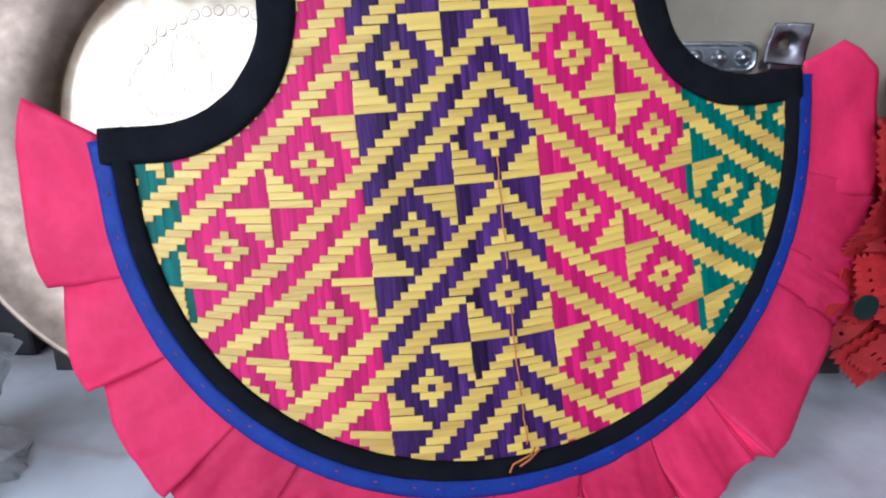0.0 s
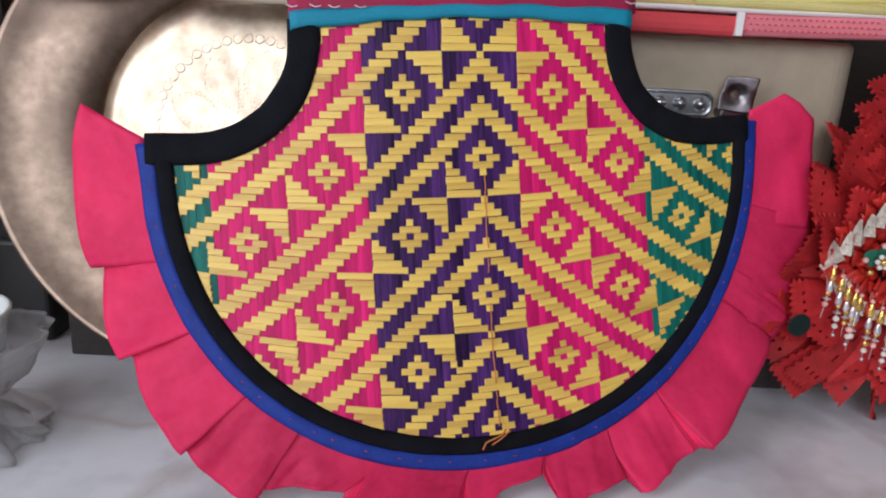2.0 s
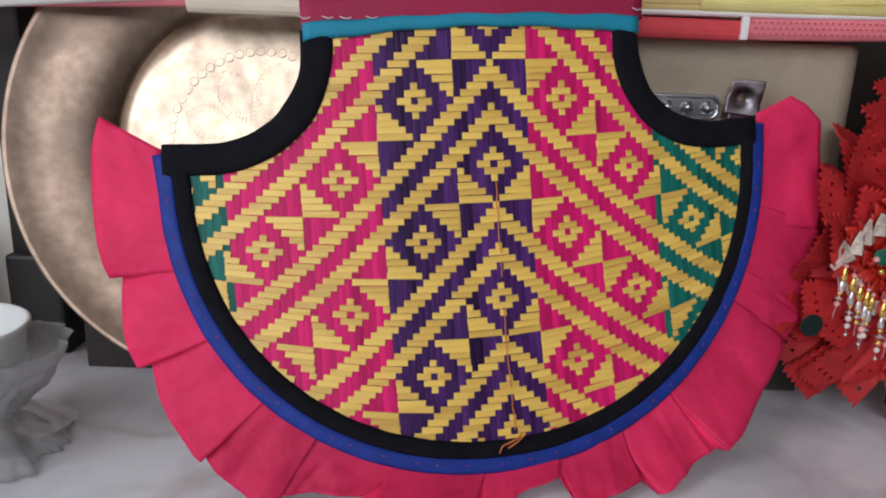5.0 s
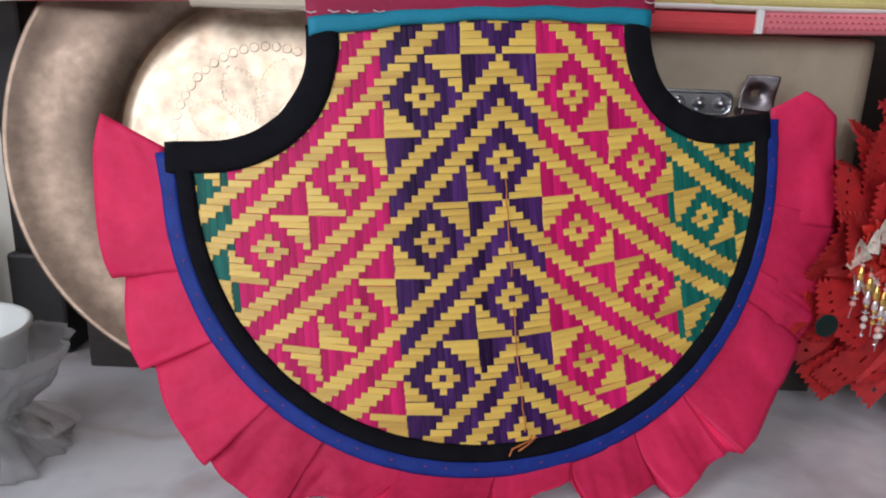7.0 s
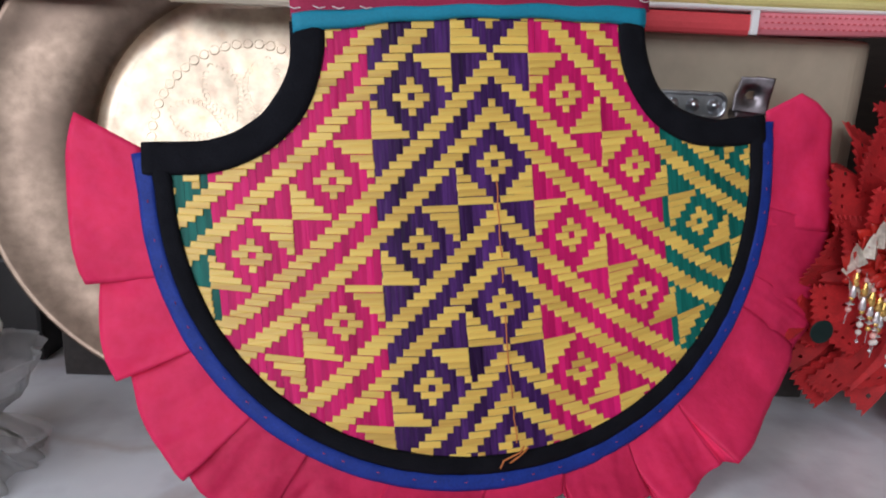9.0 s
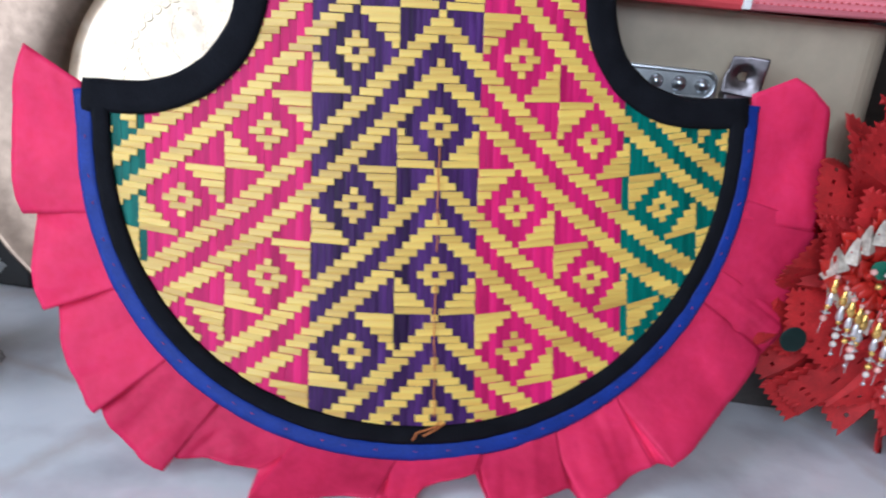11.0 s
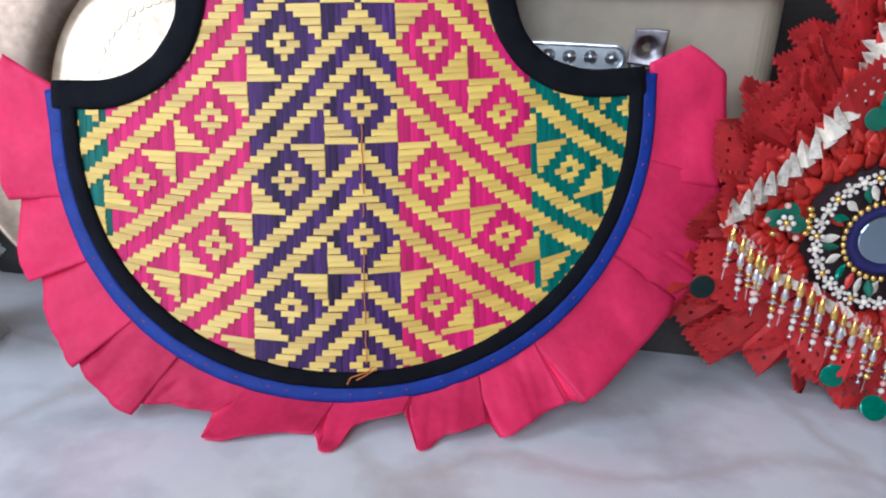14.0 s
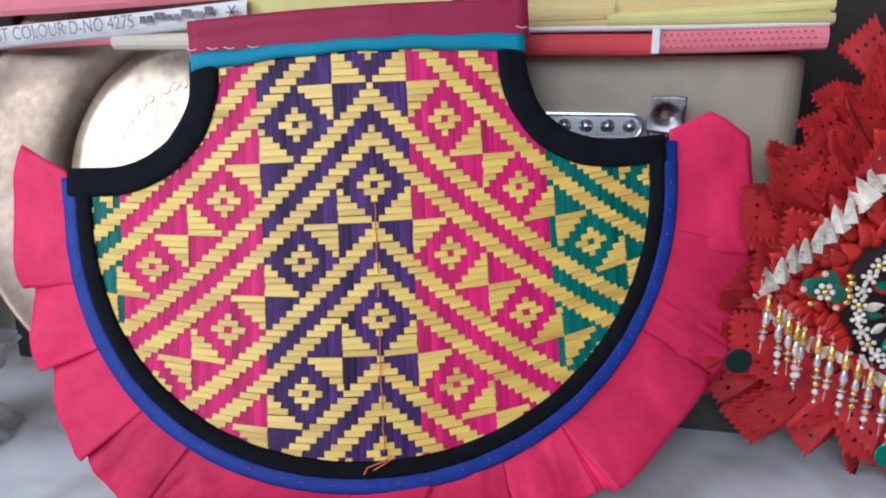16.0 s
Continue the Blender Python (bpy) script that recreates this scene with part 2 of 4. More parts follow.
def lathe(profile, seg=48):
    """A turned body round z from (radius, height) pairs."""
    bm = bmesh.new()
    rings = []
    for r, z in profile:
        if r < 1e-6:
            rings.append([bm.verts.new((0, 0, z))])
        else:
            rings.append([bm.verts.new((r * math.cos(2 * math.pi * k / seg), r * math.sin(2 * math.pi * k / seg), z)) for k in range(seg)])
    for a, b in zip(rings, rings[1:]):
        for k in range(seg):
            l = (k + 1) % seg
            vs = [a[k % len(a)], a[l % len(a)], b[l % len(b)], b[k % len(b)]]
            vs = list(dict.fromkeys(vs))
            if len(vs) > 2:
                bm.faces.new(vs)
    bmesh.ops.recalc_face_normals(bm, faces=bm.faces)
    return bm


def tube(points, r, seg=6):
    bm = bmesh.new()
    pts = [Vector(p) for p in points]
    rings = []
    for i, p in enumerate(pts):
        d = (pts[min(i + 1, len(pts) - 1)] - pts[max(i - 1, 0)]).normalized()
        a = d.orthogonal().normalized() if i == 0 else (a - d * a.dot(d)).normalized()
        b = d.cross(a)
        rings.append([bm.verts.new(p + r * (a * math.cos(2 * math.pi * k / seg) + b * math.sin(2 * math.pi * k / seg))) for k in range(seg)])
    for u, w in zip(rings, rings[1:]):
        for k in range(seg):
            bm.faces.new((u[k], u[(k + 1) % seg], w[(k + 1) % seg], w[k]))
    bm.faces.new(rings[0][::-1])
    bm.faces.new(rings[-1])
    return bm


def transform(bm, m):
    bmesh.ops.transform(bm, matrix=m, verts=bm.verts)
    return bm


# ---- the setting ----
bm = boxed(-1.3, 2.2, -2.2, 1.2, -0.1, 0.0)
tagged(part("floor", bm, MARBLE), "polished grey-white marble floor with faint brown veins", "floor", kind="structure")


def wall(name, *a):
    tagged(part(name, boxed(*a), WHITE_WALL), "plain dull ochre painted room wall", "wall", kind="structure")


wall("wall_north", -1.3, 2.2, 1.2, 1.3, -0.1, 2.7)
wall("wall_east", 2.2, 2.3, -2.2, 1.3, -0.1, 2.7)
# unseen wall set close by; its opening is made up for the side lamp
bm = bmesh.new()
for a in ((-2.2, -1.25, -0.1, 2.7), (-0.25, 1.3, -0.1, 2.7), (-1.25, -0.25, -0.1, 0.35), (-1.25, -0.25, 1.55, 2.7)):
    box(bm, -1.4, -1.3, a[0], a[1], a[2], a[3])
tagged(part("wall_west", bm, WHITE_WALL), "unseen plain dull ochre painted wall with an opening that holds a lamp", "wall", kind="structure")
bm = bmesh.new()
for a in ((-1.4, -1.15, 0.0, 2.7), (0.35, 2.3, 0.0, 2.7), (-1.15, 0.35, 0.0, 0.65), (-1.15, 0.35, 1.85, 2.7)):
    box(bm, a[0], a[1], -2.3, -2.2, a[2], a[3])
tagged(part("wall_south", bm, WHITE_WALL), "unseen plain dull ochre painted wall with an opening that holds a lamp", "wall", kind="structure")
tagged(part("ceiling", boxed(-1.4, 2.3, -2.3, 1.3, 2.7, 2.8), WHITE_WALL), "plain dull ochre painted ceiling", "ceiling", kind="structure")

# ---- the storage box behind, with its steel hasp ----
BOX_Y, BOX_H = 0.378, 0.2383
bx = thing("storage_box", pose(-0.01, BOX_Y, 0), "beige enamelled metal storage box on a dark plinth", "box")
bm = boxed(-0.240, 0.272, 0.0, 0.26, 0.036, BOX_H)
bmesh.ops.bevel(bm, geom=[e for e in bm.edges if abs(e.verts[0].co.z - e.verts[1].co.z) > 0.1], offset=0.018, segments=8, affect="EDGES", profile=0.5)
bmesh.ops.bevel(bm, geom=[e for e in bm.edges if abs(e.verts[0].co.z - e.verts[1].co.z) < 0.01], offset=0.004, segments=3, affect="EDGES", profile=0.5)
part("body", bm, BEIGE, bx, smooth=False)
# dark plinth at the left; its right end is a dark strip for shadow
part("plinth", boxed(-0.238, 0.268, 0.008, 0.25, 0.0, 0.0362, bevel=0.001), DARK_BASE, bx, "dark brown recessed plinth, its right part standing in for shadow")


def strap_plate():
    """A pressed steel strap with a rounded end and a raised rim."""
    bm = boxed(0.100, 0.1755, -0.0035, 0.0005, 0.1885, 0.2050)
    ends = [e for e in bm.edges if abs(e.verts[0].co.y - e.verts[1].co.y) > 0.001 and e.verts[0].co.x > 0.15]
    bmesh.ops.bevel(bm, geom=ends, offset=0.0060, segments=6, affect="EDGES", profile=0.5)
    line = [(0.101, 0.1899)] + [(0.1684 + 0.0057 * math.cos(q), 0.1956 + 0.0057 * math.sin(q)) for q in (radians(k) for k in range(-90, 1, 15))]
    line += [(0.1684 + 0.0057 * math.cos(q), 0.1979 + 0.0057 * math.sin(q)) for q in (radians(k) for k in range(0, 91, 15))] + [(0.101, 0.2036)]
    rim_bm = tube([(x, -0.0036, z) for x, z in line], 0.0013, 8)
    me = bpy.data.meshes.new("tmp")
    rim_bm.to_mesh(me)
    rim_bm.free()
    bm.from_mesh(me)
    bpy.data.meshes.remove(me)
    return bm


hp = part("strap_plate", transform(strap_plate(), pose(0.006, 0, 0)), STEEL, bx, "pressed steel strap with domed rivets")
for k in range(4):
    dome = lathe([(0.0, 0.0032), (0.0016, 0.0028), (0.0030, 0.0016), (0.0036, 0.0), (0.0042, -0.0004), (0.0042, -0.0010)], 16)
    part("rivet", transform(dome, pose(0.135 + 0.0128 * k, -0.0042, 0.1965, 90, 0, 0)), STEEL, hp, smooth=True)


def hasp_tab():
    """A pressed tab with a dished middle and a round hole."""
    n = 18

    def f(u, v):
        x, z = 0.0205 * (u - 0.5), 0.0215 * (v - 0.5)
        if x < 0 and z > 0:
            x, z = x * (1 - 0.16 * v * (1 - u)), z * (1 - 0.10 * v * (1 - u))
        r = math.hypot(x + 0.001, z)
        return (x, 0.0045 * math.exp(-(r / 0.0045) ** 2) + 0.0012 * math.sin(v * 5) * u, z)
    return sheet(f, n, n, 0.0012, lambda i, j: math.hypot(i - 7.7, j - 8.5) < 2.1)


part("hasp_tab", transform(hasp_tab(), pose(0.1928, -0.0115, 0.2040, 0, 4, -8)), STEEL_DARK, bx, "worn chrome hasp tab with a round hole", smooth=True)
part("hasp_arm", boxed(0.184, 0.199, -0.0105, 0.001, 0.190, 0.1955, bevel=0.0015), STEEL_DARK, bx)

# ---- what stands behind on either side ----
# the post's low wide block is added as the shadow beside the box
tagged(part("furniture_post", box(boxed(-0.311, -0.2875, 0.415, 0.45, 0.0, 0.9, bevel=0.003), -0.311, -0.2715, 0.405, 0.452, 0.0, 0.075, bevel=0.003), BLACK_PAINT), "black painted upright furniture post beside the box, with a wide foot standing in for shadow", "post")
bm = boxed(-0.95, -0.3125, 0.43, 0.46, 0.0, 0.95, bevel=0.004)
tagged(part("partition_panel", bm, PALE), "pale grey-green upright panel standing behind the cup", "panel")
tagged(part("dark_cabinet", boxed(0.2655, 1.1, 0.46, 0.80, 0.0, 0.9, bevel=0.004), DARK_WOOD), "dark wooden cabinet front behind the red ornament", "cabinet")

# ---- brass tray ----
GR = 0.1390


def tray():
    th = thing("brass_tray", pose(-0.110, 0.345, 0.168, 75, 0, 0), "large round brass tray with a dull rim leaning on the box", "tray")
    prof = [(0.0850, -0.0030), (0.0862, -0.0008), (0.0885, 0.0012), (0.0925, 0.0045), (0.0980, 0.0075), (0.106, 0.0107), (0.118, 0.0145), (0.132, 0.0186), (GR - 0.003, 0.0218), (GR - 0.001, 0.0224),
            (GR, 0.0221), (GR, 0.0214), (GR - 0.003, 0.0206), (0.132, 0.0171), (0.118, 0.0130), (0.106, 0.0092), (0.0980, 0.0060), (0.0925, 0.0030), (0.0870, -0.0020), (0.0850, -0.0046)]
    part("rim", lathe(prof, 160), BRASS, th, "dull brownish brass rim", smooth=True)
    well = part("well", lathe([(0.0, -0.0062), (0.02, -0.0061), (0.04, -0.0058), (0.06, -0.0052), (0.075, -0.0044), (0.0850, -0.0030), (0.0850, -0.0046), (0.0, -0.0078)], 160), BRASS_BRIGHT, th, "bright polished well with punched rings", smooth=True)
    ring = None
    for k in range(54):
        a = 2 * math.pi * k / 54
        if ring is None:
            c = [(0.0026 * math.cos(q * math.pi / 8), 0.0026 * math.sin(q * math.pi / 8), 0) for q in range(17)]
            ring = part("punched_ring", tube(c, 0.00032, 5), BRASS_BRIGHT, well)
            me = ring.data
        else:
            ring = new("punched_ring", me)
            ring.parent = well
        ring.location = (0.0555 * math.cos(a), 0.0555 * math.sin(a), -0.0053)
    # feather-shaped rows of punched crescents
    me2 = None
    for k in range(9):
        for side in (-1, 1):
            for q in range(15):
                v = q / 14
                a = 2 * math.pi * k / 9 + side * 0.30 * math.sin(math.pi * v) ** 0.8
                r = 0.013 + 0.035 * v
                if me2 is None:
                    c = [(0.0015 * math.cos(w * math.pi / 6), 0.0015 * math.sin(w * math.pi / 6), 0) for w in range(7)]
                    cres = part("punched_crescent", tube(c, 0.00026, 4), BRASS_BRIGHT, well)
                    me2 = cres.data
                else:
                    cres = new("punched_crescent", me2)
                    cres.parent = well
                cres.matrix_local = pose(r * math.cos(a), r * math.sin(a), -0.0060 + 0.0009 * (r / 0.06) ** 2, 0, 0, math.degrees(a) - 90)
    return th


tray()
tagged(part("wooden_block", boxed(-0.118, -0.060, 0.283, 0.320, 0.0, 0.0365, bevel=0.002), DARK_WOOD), "dark wooden block that props the brass tray", "block")

# ---- the woven fan ----
FAN = Matrix(((0.97408, -0.19748, -0.11032, 0.02607), (0.21775, 0.95067, 0.22092, 0.30071), (0.06126, -0.23922, 0.96903, 0.16514), (0, 0, 0, 1)))
DC, DR = 0.00367, 0.00368  # width of a dyed strip, height of a straw strip
CX = -0.002
fan = thing("hand_fan", FAN, "woven pink, purple and green straw hand fan with pleated border", "hand fan")


def bend(s, h):
    return 0.00197 -0.01772 * s +0.2698 * s * s -0.01723 * h -0.5637 * h * h -0.2826 * s * h


def on_fan(s, h, up=0.0):
    """A point of the fan: s across, h along, up towards its front."""
    return Vector((s, bend(s, h) - up, h))


def floor_safe(p, least=0.0012):
    """Cloth that would dip under the floor lies on it."""
    z = (FAN @ p).z
    if z < least:
        p = p + Vector((0, -0.25, 1)) * ((least - z) / 1.03)
    return p


NECK_L, NECK_R, NECK_H, NECK_A = -0.146, 0.136, 0.069, 0.0655


def rim(a, rx, ry):
    """The rounded edge at the angle a, a little fuller on one side."""
    c, q = math.cos(a), math.sin(a)
    p = 2.0 / (2.13 if c < 0 else 2.02)
    return CX + rx * math.copysign(abs(c) ** p, c), ry * math.copysign(abs(q) ** p, q)


def inside(s, h, grow=0.004):
    if h > 0.077:
        return False
    if h <= 0.003 + grow:
        p = 2.13 if s < CX else 2.02
        return abs((s - CX) / (0.1545 + grow)) ** p + abs(min(h, 0.0) / (0.147 + grow)) ** p <= 1.0
    a = NECK_A - grow
    if s < NECK_L or s > NECK_R:
        return False
    c = NECK_L if s < 0 else NECK_R
    if h > NECK_H:
        return abs(s - c) > a
    return (s - c) ** 2 + (h - NECK_H) ** 2 > a * a


def plait(c, r):
    """Where strip c crosses row r: the hand-plaited rows sag and fan out a little."""
    s = 1.442e-4 + 3.661e-3 * c - 5.589e-5 * r - 3.23e-6 * c * c - 3.46e-7 * c * r + 3.15e-7 * r * r - 3.416e-8 * c ** 3 + 9.35e-8 * c * c * r + 1.33e-8 * c * r * r
    h = 1.024e-3 - 4.433e-5 * c - 3.724e-3 * r + 4.657e-6 * c * c + 2.045e-6 * c * r + 4.383e-6 * r * r + 2.25e-8 * c ** 3 + 3.634e-7 * c * c * r - 2.58e-8 * c * r * r
    return s, h


def straw_over(c, r):
    """The plaiting draft: True where the natural straw lies over the dyed strip."""
    c = -abs(c)
    u, v = c + r, r - c
    k = math.floor(u / 20 + 0.5)
    u -= 20 * k
    if 6 <= abs(u) <= 8:
        return True
    if abs(u) > 8:
        return False
    v = (v + 2 * k + 11) % 22 - 11
    x, y = (u - v) / 2, (u + v) / 2
    if max(abs(u), abs(v)) <= 5:
        return 0 < abs(x) + abs(y) <= 2
    if abs(x) <= 5 and abs(y) <= 5:
        return x * y < 0
    return False


def dye(c):
    if c < -37 or c > 26:
        return "green"
    return "purple" if -16 <= c <= 5 else "pink"


def strip_mesh(name, length, height, thick, material):
    """A flat straw strip, slightly domed, with softened edges."""
    bm = bmesh.new()
    a, b, e = length / 2, height / 2, 0.00035
    lo = [bm.verts.new((x, 0, z)) for x, z in ((-a, -b), (a, -b), (a, b), (-a, b))]
    mid = [bm.verts.new((x, -thick * 0.7, z)) for x, z in ((-a, -b), (a, -b), (a, b), (-a, b))]
    top = [bm.verts.new((x, -thick, z)) for x, z in ((-a + e, -b + e), (a - e, -b + e), (a - e, b - e), (-a + e, b - e))]
    for A, B in ((lo, mid), (mid, top)):
        for k in range(4):
            bm.faces.new((A[k], A[(k + 1) % 4], B[(k + 1) % 4], B[k]))
    bm.faces.new(top)
    bm.faces.new(lo[::-1])
    me = bpy.data.meshes.new(name)
    bm.to_mesh(me)
    bm.free()
    me.materials.append(material)
    return me


def weave():
    rng = random.Random(5)
    cols, rows = range(-47, 47), range(-21, 50)
    # dyed strips run the whole height, each an object
    for c in cols:
        rs = [r for r in rows if inside(*plait(c, r))]
        if not rs:
            continue
        r0, r1 = rs[0] - 0.5, rs[-1] + 0.5
        wav, w = rng.uniform(-0.03, 0.03), rng.uniform(0.487, 0.512)

        def f(u, v, c=c, r0=r0, r1=r1, wav=wav, w=w):
            r = r1 + (r0 - r1) * v
            s, h = plait(c + (2 * u - 1) * w + wav * math.sin(r * 0.3 + c), r)
            return on_fan(s, h, 0.00007 * (1 - (2 * u - 1) ** 2) + 0.00007 * math.sin(r * 0.7 + c * 2.0))
        part("dyed_strip", sheet(f, 2, 18, 0.0003), DYED[dye(c)], fan)
    # straw strips: runs where the draft brings them to the front
    runs = []
    for r in rows:
        start = None
        for c in range(-48, 48):
            on = c in cols and inside(*plait(c, r)) and straw_over(c, r)
            if on and start is None:
                start = c
            if not on and start is not None:
                runs.append((r, start, c - 1))
                start = None
    meshes, rest = {}, bmesh.new()
    runs.sort(key=lambda q: ((q[1] + q[2]) / 2 * DC) ** 2 + (q[0] * DR - 0.03) ** 2)
    for n, (r, a, b) in enumerate(runs):
        k, m = b - a + 1, (a + b) / 2
        if k not in meshes:
            meshes[k] = strip_mesh("straw_strip", k * DC, DR, 0.0004, STRAW)
        lift = 0.00024 + rng.uniform(0, 0.00020)
        jr = rng.gauss(0, 0.04)
        mid, e0, e1 = (on_fan(*plait(q, r + jr), lift) for q in (m, a - 0.5, b + 0.5))
        up = on_fan(*plait(m, r - 0.5), lift) - on_fan(*plait(m, r + 0.5), lift)
        x = (e1 - e0).normalized()
        y = up.cross(x).normalized()
        z = x.cross(y)
        size = ((e1 - e0).length - 0.00012) / (k * DC)
        turn = Matrix((x, y, z)).transposed().to_4x4()
        m4 = Matrix.Translation(mid + x * rng.gauss(0, 0.00015)) @ turn @ pose(0, 0, 0, rng.gauss(0, 1.5), rng.gauss(-0.5, 0.6), 0) @ Matrix.Diagonal((size, 1, up.length / DR * rng.uniform(0.93, 1.03), 1))
        if n < 300:
            ob = new("straw_strip", meshes[k])
            ob.parent = fan
            ob.matrix_local = m4
        else:
            me = meshes[k]
            vs = [rest.verts.new(m4 @ v.co) for v in me.vertices]
            for p in me.polygons:
                rest.faces.new([vs[i] for i in p.vertices])
    tagged(part("straw_plaiting", rest, STRAW_REST, fan, "natural yellow straw strips towards the edge"), kind="stuff")
    # dark backing that closes the gaps between the strips
    def lower(u, v):
        s, h = rim(math.pi + math.pi * u, 0.157, 0.149)
        return on_fan(s, h * v + 0.004 * (1 - v), -0.0016)
    part("backing", sheet(lower, 40, 12, 0.0006), BLACK_CLOTH, fan)

    def upper(u, v):
        h = 0.003 + 0.076 * v
        d = math.sqrt(max(0.0, 0.0625 ** 2 - (min(h, NECK_H) - NECK_H) ** 2))
        return on_fan(NECK_L + d + (NECK_R - NECK_L - 2 * d) * u, h, -0.0016)
    part("backing", sheet(upper, 20, 10, 0.0006), BLACK_CLOTH, fan)


def band(path, half, up, puff, name, material, label, seed):
    """A cloth binding along a line of (s, h), half wide, puffed towards the front."""
    pts = [Vector((a, 0, b)) for a, b in path]
    dist = [0.0]
    for p, q in zip(pts, pts[1:]):
        dist.append(dist[-1] + (q - p).length)
    n = max(12, int(dist[-1] / 0.0045))

    def at(t):
        d = t * dist[-1]
        k = max(i for i in range(len(dist) - 1) if dist[i] <= d + 1e-12)
        w = (d - dist[k]) / max(1e-9, dist[k + 1] - dist[k])
        return pts[k].lerp(pts[k + 1], w)

    def f(u, v):
        p, a, b = at(u), at(max(0, u - 0.012)), at(min(1, u + 0.012))
        d = (b - a).normalized()
        side = Vector((-d.z, 0, d.x))
        jit = 1 + 0.09 * noise.noise((u * dist[-1] * 60, seed, 0.0))
        q = p + side * half * jit * (2 * v - 1)
        lump = 0.0006 * noise.noise((u * dist[-1] * 120, v * 2, seed))
        return on_fan(q.x, q.z, up + puff * (1 - (2 * v - 1) ** 4) + lump)
    return part(name, sheet(f, n, 6, 0.0012), material, fan, label, smooth=True)


def arc(cx, cy, r, a0, a1, full, n=20):
    """A neck curve, slightly fuller than a circle."""
    out = []
    for k in range(n + 1):
        c, q = math.cos(radians(a0 + (a1 - a0) * k / n)), math.sin(radians(a0 + (a1 - a0) * k / n))
        out.append((cx + r * math.copysign(abs(c) ** (2 / full), c), cy + r * math.copysign(abs(q) ** (2 / full), q)))
    return out


def bindings():
    edge = [rim(math.pi + math.pi * k / 90, 0.1577, 0.1488) for k in range(91)]
    pipe = [rim(math.pi + math.pi * k / 90, 0.1655, 0.1566) for k in range(91)]
    band([(-0.0885, 0.0735)] + arc(NECK_L, NECK_H, 0.0577, 0, -88, 2.1) + [(-0.1685, 0.0125)], 0.0079, 0.0012, 0.0014, "neck_binding", BLACK_CLOTH, "black cotton binding of the neck curve", 1.0)
    band([(0.0780, 0.0735)] + arc(NECK_R, NECK_H, 0.0580, 180, 268, 2.3) + [(0.1610, 0.0125)], 0.0077, 0.0012, 0.0014, "neck_binding", BLACK_CLOTH, "black cotton binding of the neck curve", 2.0)
    band([(-0.1625, 0.0195)] + edge + [(0.1565, 0.0195)], 0.0044, 0.0010, 0.0014, "edge_binding", BLACK_CLOTH, "black cotton binding of the rounded edge", 3.0)
    piping = band([(-0.1690, 0.0155)] + pipe + [(0.1640, 0.0165)], 0.0043, 0.0004, 0.0010, "blue_piping", BLUE_CLOTH, "bright blue satin piping", 4.0)
    rng = random.Random(21)
    for k in range(34):
        a = math.pi * (1.015 + 0.97 * (k + rng.uniform(-0.2, 0.2)) / 33)
        (s0, h0), (s1, h1) = rim(a, 0.1652, 0.1563), rim(a + 0.009, 0.1652 + rng.uniform(-0.0008, 0.0008), 0.1563)
        part("stitch", tube([on_fan(s0, h0, 0.0012), on_fan((s0 + s1) / 2, (h0 + h1) / 2, 0.0019), on_fan(s1, h1, 0.0012)], 0.00022, 5), PINK_THREAD, piping)


# pleats of the border: outer corners in millimetres (across, along, forward) at both ends
PLEATS = [
    (-198, 37, -4, -199, -44, -3), (-192, -39, -8, -188, -90, -2), (-182, -87, -7, -160, -136, 3), (-160, -131, -3, -127, -161, 5), (-124, -156, 1, -84, -163, 6),
    (-87, -172, 20, -30, -175, 13), (-26, -181, 25, 18, -172, 10), (24, -182, 24, 63, -176, 15), (69, -179, 22, 108, -166, 10), (117, -165, 14, 184, -115, -10),
    (184, -117, -12, 199, -95, -10), (198, -98, -12, 213, -45, -4), (210, -49, -3, 188, 32, 2),
]
SEAM = {5: 24, 6: 12, 7: 6, 8: 6, 9: 4}  # how far the stitched end of a fold lies beside its free tip
RISE = {4: 2, 5: 3, 6: 8, 7: 4, 8: 1}  # how far the hem lifts between two folds


